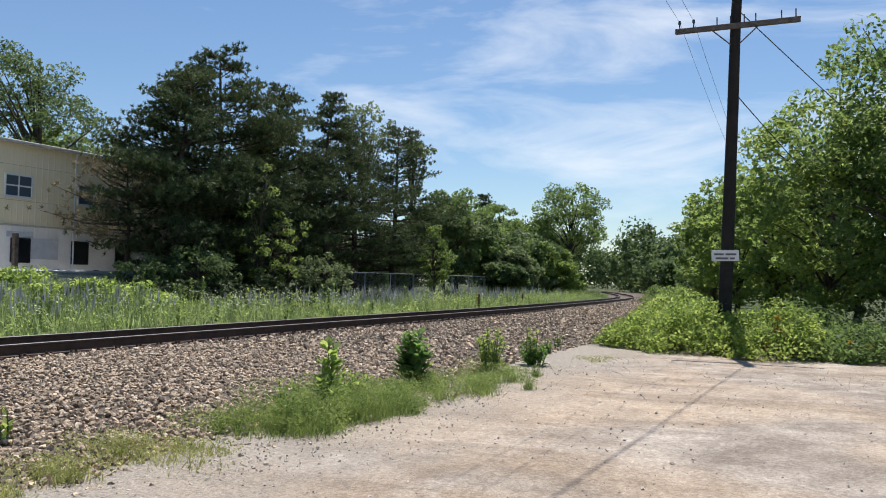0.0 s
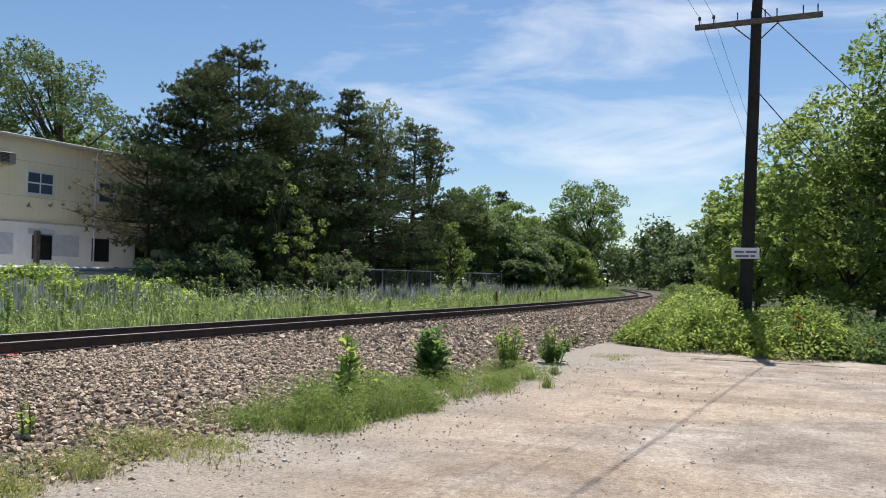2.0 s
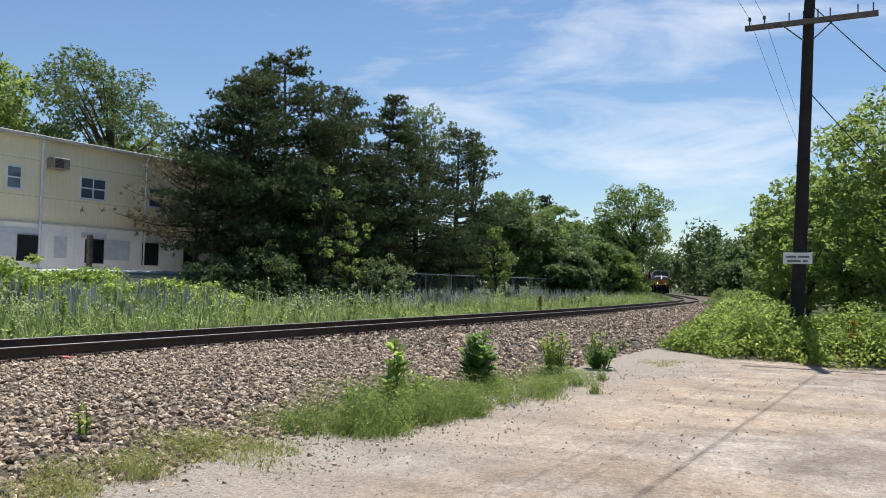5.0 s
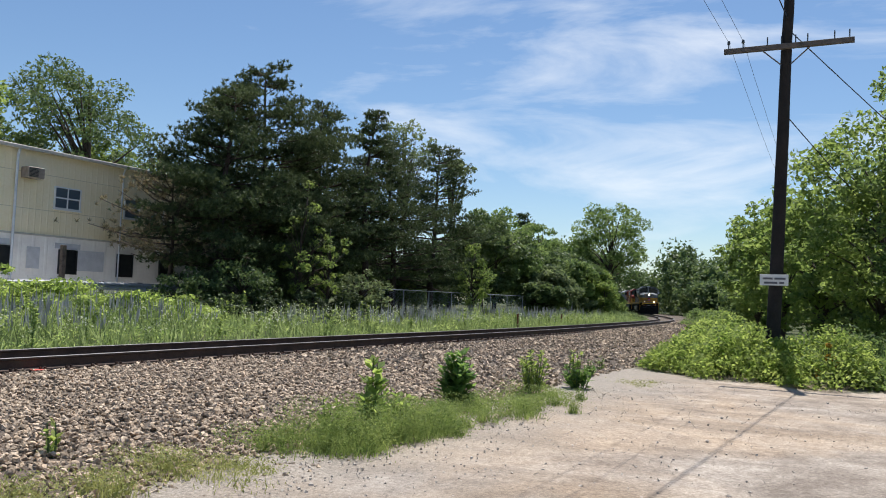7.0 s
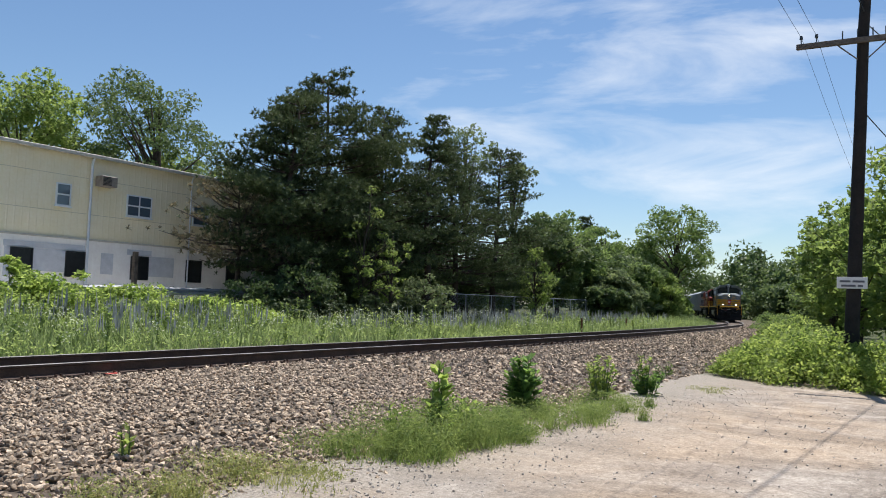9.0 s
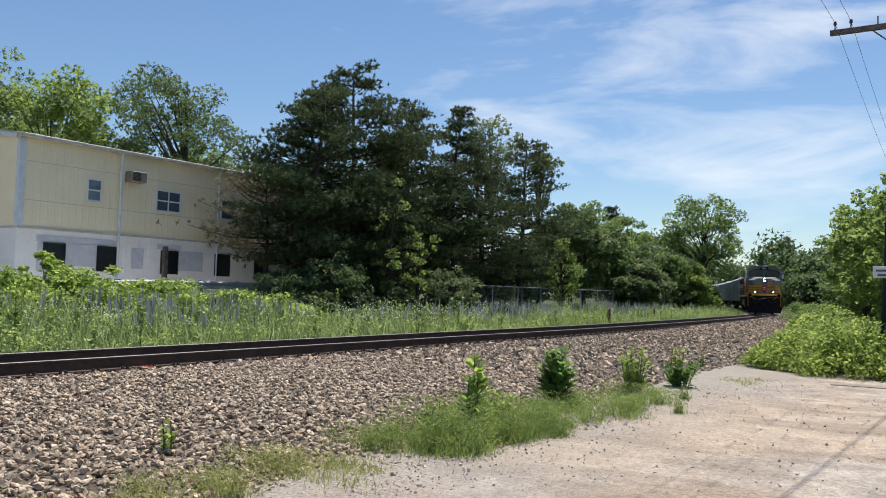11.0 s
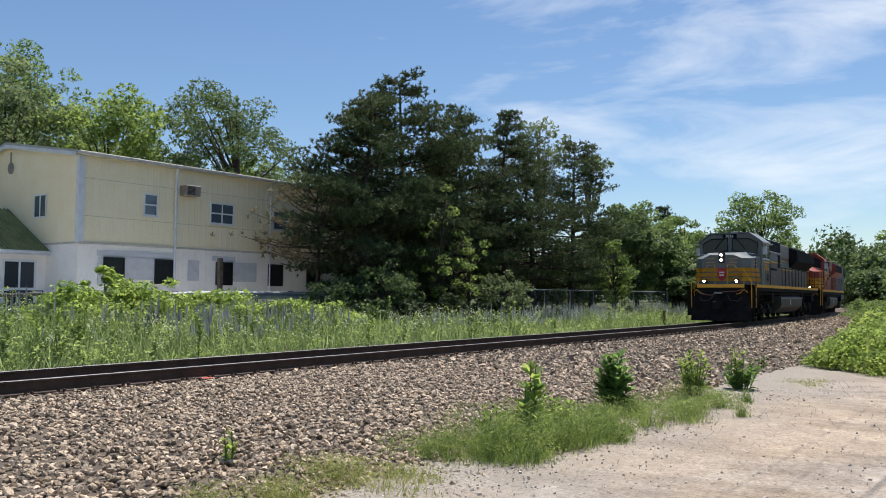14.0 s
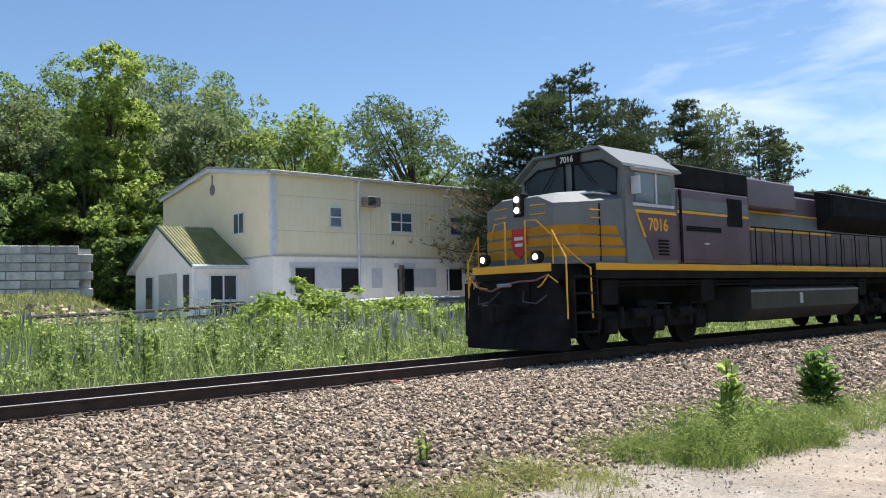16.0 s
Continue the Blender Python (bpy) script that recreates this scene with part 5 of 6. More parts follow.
def weed(u, v, h, seed, m, label, group, leaves=90, size=0.08, stems=1, width=0.2):
    """An upright leafy plant: stems with leaves set round them."""
    rng = np.random.default_rng(seed)
    thing = empty("leafy_plant", at_uv(u, v, float(height(u, v))), label, "plant", group)
    bm = bmesh.new()
    cs, ds = [], []
    for s in range(stems):
        a, q = 2.4 * s + rng.normal(0, 0.3), width * 0.62 * ((s + 0.3) / stems) ** 0.5
        tip = Vector((math.cos(a) * q, math.sin(a) * q, h * (1 - 0.5 * (q / max(width, 0.01)) ** 2) * rng.uniform(0.66, 1)))
        foot = Vector((tip.x * 0.45, tip.y * 0.45, -0.03))
        mid = foot.lerp(tip, 0.5) + Vector((rng.normal(0, 0.02), rng.normal(0, 0.02), 0))
        tube(bm, [foot, mid, tip], [0.012, 0.009, 0.004], 5, False)
        for k in range(max(1, leaves // stems)):
            f = rng.uniform(0.06, 1.0) ** 0.85
            q = foot.lerp(tip, f)
            a = rng.uniform(0, 2 * math.pi)
            ln = size * (1.25 - 0.6 * f) * rng.uniform(0.8, 1.3)
            d = Vector((math.cos(a), math.sin(a), rng.uniform(0.25, 1.3))).normalized()
            cs.append(q)
            ds.append(d * ln * 2)
    part("stem", bm, M_STEM, thing)
    c, d = np.array([tuple(x) for x in cs]), np.array([tuple(x) for x in ds])
    side = unit(np.cross(d, np.array([0, 0, 1.0]) + rng.normal(0, 0.2, d.shape))) * (np.linalg.norm(d, axis=1, keepdims=True) * 0.25)
    droop = np.array([0, 0, -1.0]) * np.linalg.norm(d, axis=1, keepdims=True) * 0.12
    v_ = np.stack([c, c + d * 0.5 + side, c + d + droop, c + d * 0.5 - side], 1).reshape(-1, 3)
    array_part("leaves", v_, np.arange(len(v_)).reshape(-1, 4), m, thing)
    return thing


field()
G = "plants at the foot of the ballast"
M_MILK = leaf_mat("dark broad weed leaves", (0.055, 0.125, 0.028), (0.25, 0.4, 0.1), 0.55, big=3.0)
weed(7.35, 4.75, 0.95, 501, M_MOUND, "tall pale-green milkweed plant on the verge", G, 90, 0.105, 3, 0.14)
weed(7.2, 4.62, 0.5, 511, M_MOUND, "low broad-leaved milkweed plant on the verge", G, 70, 0.085, 4, 0.26)
weed(7.95, 4.8, 0.5, 502, M_MOUND, "low leafy plant on the verge", G, 150, 0.065, 9, 0.42)
weed(6.8, 4.9, 0.45, 507, M_VINE, "low leafy plant on the verge", G, 60, 0.075, 4, 0.2)
weed(9.85, 4.9, 0.82, 503, M_MILK, "dense dark-green leafy plant on the verge", G, 400, 0.1, 14, 0.36)
weed(12.3, 4.7, 0.8, 504, M_VINE, "feathery green plant on the verge", G, 330, 0.06, 13, 0.5)
weed(13.75, 4.4, 0.5, 505, M_MILK, "low dark weed on the gravel edge", G, 240, 0.066, 12, 0.5)
weed(13.72, 4.42, 0.86, 515, M_VINE, "thin upright weed on the gravel edge", G, 110, 0.06, 4, 0.2)
weed(4.35, 6.0, 0.45, 506, M_VINE, "single weed growing in the ballast", G, 30, 0.055, 2, 0.1)
weed(16.2, 4.9, 0.42, 508, M_LEAF, "small weed at the gravel edge", G, 60, 0.055, 4, 0.16)
weed(17.6, 5.1, 0.35, 509, M_WEED, "small weed at the gravel edge", G, 40, 0.05, 3, 0.12)


# ---- the train ----
M_GREY = mat("grey locomotive paint", (0.15, 0.165, 0.17), (0.205, 0.22, 0.225), 1.5, 0.5, 0.0, spec=0.3)
M_MAROON = mat("maroon locomotive paint", (0.1, 0.062, 0.08), (0.155, 0.1, 0.125), 1.2, 0.4)
M_GOLD = mat("yellow stripe paint", (0.86, 0.42, 0.025), (0.92, 0.5, 0.045), 2, 0.45)
M_RED = mat("red locomotive paint", (0.26, 0.035, 0.02), (0.36, 0.055, 0.03), 1.4, 0.45)
M_BLACK = mat("sooty underframe", (0.008, 0.008, 0.009), (0.024, 0.023, 0.023), 2.5, 0.85, bump=0.3, bump_scale=12, spec=0.15)
M_TANK = mat("dark fuel tank", (0.03, 0.032, 0.034), (0.065, 0.067, 0.07), 1.8, 0.5)
M_LAMP = plain("headlight", (1.0, 0.86, 0.62), 0.3, 0.0, 18.0)
M_LAMPW = plain("ditch light", (1.0, 0.78, 0.45), 0.3, 0.0, 16.0)
M_SCREEN = plain("tinted windscreen", (0.02, 0.022, 0.024), 0.12)
M_SCREEN.node_tree.nodes["Principled BSDF"].inputs["Specular IOR Level"].default_value = 0.35
M_EMBLEM = plain("red emblem", (0.5, 0.03, 0.03), 0.5)
M_CARGREY = mat("grey freight car paint", (0.26, 0.27, 0.28), (0.4, 0.41, 0.42), 1.0, 0.55)


def truck(parent, x, wheels):
    """A three-axle truck; its wheelsets go into the list."""
    t = part("truck", boxes(((x - 2.5, 1.0, 0.45), (x + 2.5, 1.2, 0.85)), ((x - 2.5, -1.2, 0.45), (x + 2.5, -1.0, 0.85)), ((x - 2.4, -1.0, 0.75), (x - 2.1, 1.0, 0.95)), ((x + 2.1, -1.0, 0.75), (x + 2.4, 1.0, 0.95)), ((x - 0.4, -1.0, 0.8), (x + 0.4, 1.0, 1.1)), bevel=0.03), M_BLACK, parent)
    for dx in (-1.83, 0, 1.83):
        for s in (-1, 1):
            bm = boxes(((x + dx - 0.22, s * 1.2 - 0.12, 0.36), (x + dx + 0.22, s * 1.2 + 0.12, 0.72)), bevel=0.04)
            for q in (-0.42, 0.42):
                tube(bm, [(x + dx + q, s * 1.22, 0.5), (x + dx + q, s * 1.22, 0.95)], 0.085, 8)
            part("axle_box", bm, M_BLACK, t)
        bm = bmesh.new()
        tube(bm, [(0, -0.85, 0), (0, 0.85, 0)], 0.09, 8)
        for s in (-1, 1):
            a, b = sorted((s * 0.72, s * 0.86))
            tube(bm, [(0, a, 0), (0, b, 0)], 0.53, 22)
            tube(bm, [(0, s * 0.68, 0), (0, s * 0.72, 0)], 0.56, 22)
            for k in range(5):
                an = 2 * math.pi * k / 5
                tube(bm, [(math.cos(an) * 0.3, s * 0.86, math.sin(an) * 0.3), (math.cos(an) * 0.3, s * 0.875, math.sin(an) * 0.3)], 0.07, 6)
        w = part("wheelset", bm, M_BLACK, parent)
        w.matrix_local = pose(x + dx, 0, 0.53)
        wheels.append((w, x + dx))
    return t


def lettering(name, words, size, material, parent, m, label):
    """Raised letters: x along the words, y up, z outward."""
    cu = bpy.data.curves.new(name, "FONT")
    cu.body, cu.size, cu.extrude, cu.align_x = words, size, 0.004, "CENTER"
    cu.offset = 0.008 * size / 0.4
    tmp = bpy.data.objects.new(name + "_curve", cu)
    me = bpy.data.meshes.new_from_object(tmp)
    bpy.data.objects.remove(tmp)
    me.materials.clear()
    me.materials.append(material)
    ob = new(name, me)
    ob.parent, ob.matrix_local = parent, m
    tagged(ob, label)
    return ob


def locomotive(label, body, nose, hood, stripes):
    """x forward, y to its left, z up from the rail. Returns the thing and its wheelsets."""
    thing = empty("locomotive", pose(0, 0, 0), label, "locomotive", "locomotives of the freight train")
    wheels = []
    D = 1.9
    part("frame", boxes(((-11.0, -1.5, D - 0.32), (9.3, 1.5, D - 0.004)), ((9.3, -1.12, D - 0.32), (10.3, 1.12, D - 0.004)), ((-10.6, -0.5, 1.0), (10.3, 0.5, D - 0.33))), M_BLACK, thing)
    part("sill_stripe", boxes(((-10.9, 1.505, D - 0.14), (9.3, 1.53, D + 0.01)), ((-10.9, -1.53, D - 0.14), (9.3, -1.505, D + 0.01)), ((10.305, -1.14, D - 0.16), (10.37, 1.14, D + 0.01)), bevel=0.006), M_GOLD, thing, "yellow sill stripe")
    # pilot and plough
    bm = bmesh.new()
    prism(bm, [(-1.42, 0.12), (1.42, 0.12), (1.42, 1.2), (1.1, D - 0.34), (-1.1, D - 0.34), (-1.42, 1.2)], "x", 10.1, 10.25)
    pilot = part("pilot", bm, M_BLACK, thing)
    bm = bmesh.new()
    va = [bm.verts.new(p) for p in ((10.26, -1.48, 0.1), (10.26, 1.48, 0.1), (10.7, 0, 0.12), (10.26, -1.4, 0.85), (10.26, 1.4, 0.85), (10.37, 0, 0.85))]
    for q in ((0, 2, 5, 3), (2, 1, 4, 5), (3, 5, 4), (0, 1, 2), (0, 3, 4, 1)):
        bm.faces.new([va[i] for i in q])
    part("plough", bm, M_BLACK, pilot)
    part("coupler", boxes(((10.25, -0.16, 0.72), (10.95, 0.16, 1.05)), ((10.75, -0.22, 0.68), (11.05, 0.1, 1.08)), bevel=0.03), M_BLACK, pilot)
    for s in (-1, 1):
        bm = bmesh.new()
        tube(bm, [(10.3, s * 0.35, 1.35), (10.5, s * 0.5, 1.12), (10.48, s * 0.85, 1.08), (10.31, s * 1.0, 1.25)], 0.022, 6)
        part("hose", bm, M_TANK, pilot)
    bm = bmesh.new()
    tube(bm, [(10.33, -1.1, 1.62), (10.42, -0.85, 1.42), (10.46, -0.45, 1.36), (10.46, -0.05, 1.5), (10.46, 0.35, 1.55), (10.42, 0.8, 1.56), (10.33, 1.08, 1.68)], 0.022, 6)
    part("hose", bm, mat("faded red hose", (0.2, 0.07, 0.07), (0.34, 0.14, 0.13), 6, 0.7), pilot, "faded red air hose")
    part("hose_coupling", boxes(((10.4, -0.28, 1.44), (10.5, 0.12, 1.52)), bevel=0.02), M_STEEL, pilot)
    for s in (-1, 1):
        bm = bmesh.new()
        tube(bm, [(10.3, s * 0.75, 1.42), (10.42, s * 0.95, 1.46), (10.42, s * 1.15, 1.66), (10.3, s * 1.3, 1.5)], 0.018, 6)
        part("coupler_lever", bm, M_GOLD, pilot, "yellow coupler lever")
    for s in (-1, 1):
        for k, z in enumerate((0.45, 0.85, 1.25, 1.6)):
            part("step", boxes(((9.35, s * 1.5 - 0.18, z), (10.05, s * 1.5 + 0.06, z + 0.04))), M_BLACK, thing)
        for x in (9.3, 10.05):
            part("step_side", boxes(((x, s * 1.5 - 0.2, 0.35), (x + 0.04, s * 1.5 + 0.05, D - 0.33))), M_BLACK, thing)
    # nose
    bm = bmesh.new()
    fr = [(9.98, y, z) for y, z in ((-0.95, D), (0.95, D), (0.95, 3.2), (0.55, 3.38), (-0.55, 3.38), (-0.95, 3.2))]
    md = [(9.65, y, z) for y, z in ((-1.34, D), (1.34, D), (1.34, 3.2), (0.8, 3.46), (-0.8, 3.46), (-1.34, 3.2))]
    bk = [(8.2, y, z) for y, z in ((-1.48, D), (1.48, D), (1.48, 3.34), (1.0, 3.6), (-1.0, 3.6), (-1.48, 3.34))]
    rings = [[bm.verts.new(p) for p in r] for r in (fr, md, bk)]
    bm.faces.new(rings[0])
    bm.faces.new(rings[2][::-1])
    for a, b in zip(rings, rings[1:]):
        for k in range(6):
            bm.faces.new([a[k], b[k], b[(k + 1) % 6], a[(k + 1) % 6]])
    nose_ob = part("nose", bm, nose, thing)
    # stripes follow the nose round to the cab's sides
    def lerp_y(x):
        return np.interp(x, [8.2, 9.65, 9.98], [1.485, 1.345, 0.955]) + 0.012
    for k in range(3):
        z0 = 2.06 + k * 0.24
        for s in (-1, 1):
            bm = bmesh.new()
            xs = [7.6, 8.22 + 0.13 * k, 9.65, 9.985]
            ring = [(x, s * (lerp_y(max(x, 8.2)) + (0.075 if x < 8.2 else 0))) for x in xs] + [(10.0, 0.0)]
            ring = ring[1:]
            lo = [bm.verts.new((x - (0.1 if i == 0 else 0), y, z0)) for i, (x, y) in enumerate(ring)]
            hi = [bm.verts.new((x, y, z0 + 0.185)) for x, y in ring]
            for i in range(len(ring) - 1):
                bm.faces.new([lo[i], lo[i + 1], hi[i + 1], hi[i]])
            bmesh.ops.solidify(bm, geom=bm.faces[:], thickness=0.008)
            part("stripe", bm, M_GOLD, nose_ob, "yellow stripe")
    bm = bmesh.new()
    prism(bm, [(-0.2, 2.72), (0.2, 2.72), (0.23, 2.4), (0.14, 2.16), (0.0, 2.06), (-0.14, 2.16), (-0.23, 2.4)], "x", 10.0, 10.03)
    part("emblem", bm, M_EMBLEM, nose_ob, "red emblem")
    if stripes:
        for z, w in ((2.5, 0.13), (2.36, 0.11)):
            part("emblem_mark", boxes(((10.031, -w, z - 0.035), (10.038, w, z + 0.035))), M_FRAME, nose_ob, "white mark on the emblem")
    part("headlight_housing", boxes(((9.8, -0.14, 2.98), (10.06, 0.14, 3.5)), bevel=0.03), M_BLACK, nose_ob)
    for z in (3.12, 3.36):
        bm = bmesh.new()
        tube(bm, [(10.062, 0, z), (10.09, 0, z)], 0.062, 14)
        part("headlight", bm, M_LAMP, nose_ob, "lit headlight")
    for s in (-1, 1):
        bm = bmesh.new()
        tube(bm, [(10.25, s * 0.78, D + 0.16), (10.39, s * 0.78, D + 0.16)], 0.13, 14)
        d = part("ditch_light_case", bm, M_BLACK, thing)
        bm = bmesh.new()
        tube(bm, [(10.392, s * 0.78, D + 0.16), (10.41, s * 0.78, D + 0.16)], 0.06, 14)
        part("ditch_light", bm, M_LAMPW, d, "lit ditch light")
        # pale slab added as the sun's highlight on the nose's top corner
        part("nose_glint", boxes(((8.45, s * 1.1 - 0.22, 3.43), (9.1, s * 1.1 + 0.22, 3.46))), M_TRIM, nose_ob, "pale slab painting the sunlit top of the nose")
    # cab
    bm = bmesh.new()
    prism(bm, [(-1.54, D), (1.54, D), (1.54, 4.1), (0.95, 4.52), (-0.95, 4.52), (-1.54, 4.1)], "x", 6.2, 8.2)
    cab = part("cab", bm, body, thing)
    bm = bmesh.new()
    prism(bm, [(-1.62, 4.06), (-0.97, 4.54), (0.97, 4.54), (1.62, 4.06), (1.6, 4.13), (0.98, 4.6), (-0.98, 4.6), (-1.6, 4.13)], "x", 6.05, 8.38)
    part("cab_roof", bm, body, cab)
    for s in (-1, 1):
        bm = bmesh.new()
        prism(bm, [(s * 0.12, 3.68), (s * 1.32, 3.5), (s * 1.34, 4.02), (s * 0.95, 4.24), (s * 0.12, 4.26)], "x", 8.205, 8.225)
        part("windscreen", bm, M_SCREEN, cab)
        bm = bmesh.new()
        tube(bm, [(8.25, s * 0.12, 3.66), (8.25, s * 1.34, 3.48), (8.25, s * 1.37, 4.03), (8.25, s * 0.95, 4.27), (8.25, s * 0.12, 4.29), (8.25, s * 0.12, 3.66)], 0.028, 5)
        part("windscreen_seal", bm, M_BLACK, cab)
        for x0, x1 in ((6.4, 7.0), (7.08, 7.85)):
            part("side_window", boxes(((x0, min(s * 1.545, s * 1.56), 3.3), (x1, max(s * 1.545, s * 1.56), 3.98))), M_GLASS, cab)
        part("side_window_frame", boxes(((6.32, min(s * 1.545, s * 1.58), 3.2), (7.95, max(s * 1.545, s * 1.58), 3.27)), ((6.32, min(s * 1.545, s * 1.58), 4.0), (7.95, max(s * 1.545, s * 1.58), 4.05)), ((7.01, min(s * 1.545, s * 1.58), 3.28), (7.07, max(s * 1.545, s * 1.58), 3.99))), M_TRIM, cab)
        part("sun_visor", boxes(((6.25, min(s * 1.56, s * 1.76), 4.02), (8.05, max(s * 1.56, s * 1.76), 4.05))), M_TRIM, cab)
        # maroon panel with its yellow outline and four number bars
        y0, y1 = sorted((s * 1.545, s * 1.553))
        bm = bmesh.new()
        prism(bm, [(6.22, 3.05), (7.8, 3.05), (7.2, 2.0), (6.22, 2.0)], "y", y0, y1)
        part("side_panel", bm, hood, cab)
        y0, y1 = sorted((s * 1.545, s * 1.566))
        bm = bmesh.new()
        prism(bm, [(6.22, 3.05), (7.8, 3.05), (7.88, 3.12), (6.22, 3.12)], "y", y0, y1)
        prism(bm, [(7.8, 3.045), (7.88, 3.115), (7.56, 2.5), (7.48, 2.5)], "y", y0, y1)
        part("panel_outline", bm, M_GOLD, cab)
        for k in range(0 if stripes else 4):
            part("number_bar", boxes(((6.5 + k * 0.24, min(s * 1.555, s * 1.567), 2.68), (6.63 + k * 0.24, max(s * 1.555, s * 1.567), 2.93))), M_GOLD, cab)
        if stripes:
            turn = Matrix(((-s, 0, 0, 0), (0, 0, s, 0), (0, 1, 0, 0), (0, 0, 0, 1)))
            lettering("cab_number", "7016", 0.4, M_GOLD, cab, Matrix.Translation((6.98, s * 1.556, 2.67)) @ turn, "gold road number")
        for k in range(5):
            part("louvre", boxes(((6.6, min(s * 1.555, s * 1.58), 2.1 + k * 0.08), (7.0, max(s * 1.555, s * 1.58), 2.14 + k * 0.08))), M_BLACK, cab)
    part("number_board", boxes(((8.21, -0.35, 4.32), (8.3, 0.35, 4.52)), bevel=0.02), M_BLACK, cab)
    if stripes:
        lettering("board_number", "7016", 0.2, M_FRAME, cab, Matrix.Translation((8.302, 0, 4.35)) @ Matrix(((0, 0, 1, 0), (1, 0, 0, 0), (0, 1, 0, 0), (0, 0, 0, 1))), "white number on the black board")
    for s in (-1, 1):
        bm = bmesh.new()
        tube(bm, [(8.27, s * 0.3, 4.3), (8.3, s * 0.75, 3.75)], 0.014, 4)
        part("wiper", bm, M_BLACK, cab)
    # hood behind the cab
    hood_ob = part("hood", boxes(((-9.6, -1.02, D), (6.18, 1.02, 4.05)), bevel=0.05), hood, thing)
    for s in (-1, 1):
        y0, y1 = sorted((s * 1.03, s * 1.5))
        part("electrical_cabinet", boxes(((2.6, y0, D), (6.15, y1, 3.75)), bevel=0.04), hood, hood_ob)
        y0, y1 = sorted((s * 1.505, s * 1.515))
        part("grey_band", boxes(((2.65, y0, 3.22), (6.1, y1, 3.5))), body, hood_ob)
        part("band_stripe", boxes(((2.65, y0, 3.14), (6.1, y1 + 0.0, 3.2))), M_GOLD, hood_ob)
        part("band_grille", boxes(((4.1, y0, 2.72), (5.7, y1 + 0.004, 2.84))), M_BLACK, hood_ob)
        # black plate on the cabinet's face, standing in for a shaded opening
        part("recess_shade", boxes(((3.0, y0, 2.9), (3.75, y1 + 0.004, 3.62))), M_BLACK, hood_ob)
        part("cabinet_door", boxes(((4.0, y0 - 0.002, 2.02), (5.9, y1 + 0.012, 2.66)), bevel=0.01), hood, hood_ob)
        part("door_latch", boxes(((4.75, min(s * 1.52, s * 1.55), 2.4), (4.95, max(s * 1.52, s * 1.55), 2.44))), M_TRIM, hood_ob)
        part("jump_cable", boxes(((5.92, y0, 1.95), (6.0, y1 + 0.02, 3.7))), M_BLACK, hood_ob)
        y0, y1 = sorted((s * 1.025, s * 1.04))
        part("grey_band", boxes(((-3.6, y0, 3.0), (2.0, y1, 3.4))), body, hood_ob)
        part("band_stripe", boxes(((-3.6, y0, 2.92), (2.0, y1, 2.985))), M_GOLD, hood_ob)
        part("band_stripe", boxes(((-3.6, y0, 3.42), (2.0, y1, 3.47))), M_GOLD, hood_ob)
        for k in range(15):
            x = 2.3 - k * 0.62
            part("hood_door", boxes(((x - 0.56, min(s * 1.025, s * 1.06), 2.0), (x, max(s * 1.025, s * 1.06), 2.88)), bevel=0.012), hood, hood_ob)
        y0, y1 = sorted((s * 1.03, s * 1.5))
        bm = bmesh.new()
        prism(bm, [(s * 1.0, 3.05), (s * 1.5, 3.5), (s * 1.5, 4.15), (s * 1.0, 4.3)], "x", -9.5, -2.6)
        rad = part("radiator", bm, M_BLACK if stripes else hood, hood_ob)
        part("radiator_grille", boxes(((-9.3, min(s * 1.505, s * 1.52), 3.52), (-2.7, max(s * 1.505, s * 1.52), 4.1))), M_BLACK, rad)
        # handrail
        bm = bmesh.new()
        for k in range(12):
            x = 2.2 - k * 1.1
            tube(bm, [(x, s * 1.45, D), (x, s * 1.45, D + 1.05)], 0.016, 5)
        tube(bm, [(2.4, s * 1.45, D + 1.05), (-10.0, s * 1.45, D + 1.05)], 0.018, 5)
        part("handrail", bm, M_BLACK, thing)
        bm = bmesh.new()
        tube(bm, [(9.45, s * 1.5, 0.75), (9.5, s * 1.52, D - 0.1), (9.7, s * 1.35, D + 0.1), (10.15, s * 0.62, D + 0.95), (10.15, s * 0.3, D + 0.98), (10.15, s * 0.3, D)], 0.02, 6)
        tube(bm, [(10.2, s * 1.45, 0.75), (10.2, s * 1.45, D + 0.1), (10.2, s * 1.1, D + 0.7), (10.2, s * 1.1, D)], 0.02, 6)
        part("grab_rail", bm, M_GOLD, thing, "yellow front handrail")
    part("roof_block", boxes(((2.2, -0.9, 4.055), (6.0, 0.9, 4.45)), ((-3.6, -0.75, 4.055), (1.8, 0.75, 4.3)), ((-9.3, -1.0, 4.2), (-4.0, 1.0, 4.45)), bevel=0.06), M_BLACK, hood_ob)
    for s in (-1, 1):
        part("roof_panel", boxes(((2.5, min(s * 1.03, s * 1.45), 3.76), (6.05, max(s * 1.03, s * 1.45), 4.35)), bevel=0.04), M_BLACK, hood_ob, "black grille behind the cab")
        part("roof_flank", boxes(((-0.4, min(s * 1.03, s * 1.4), 3.5), (2.45, max(s * 1.03, s * 1.4), 4.3)), bevel=0.05), hood, hood_ob)
    for x, y, z, r in ((7.0, 0.5, 4.72, 0.1), (6.6, -0.5, 4.7, 0.12)):
        bm = bmesh.new()
        tube(bm, [(x, y, 4.6), (x, y, z)], r, 8)
        part("antenna", bm, M_BLACK, cab)
    # small fittings
    bm = bmesh.new()
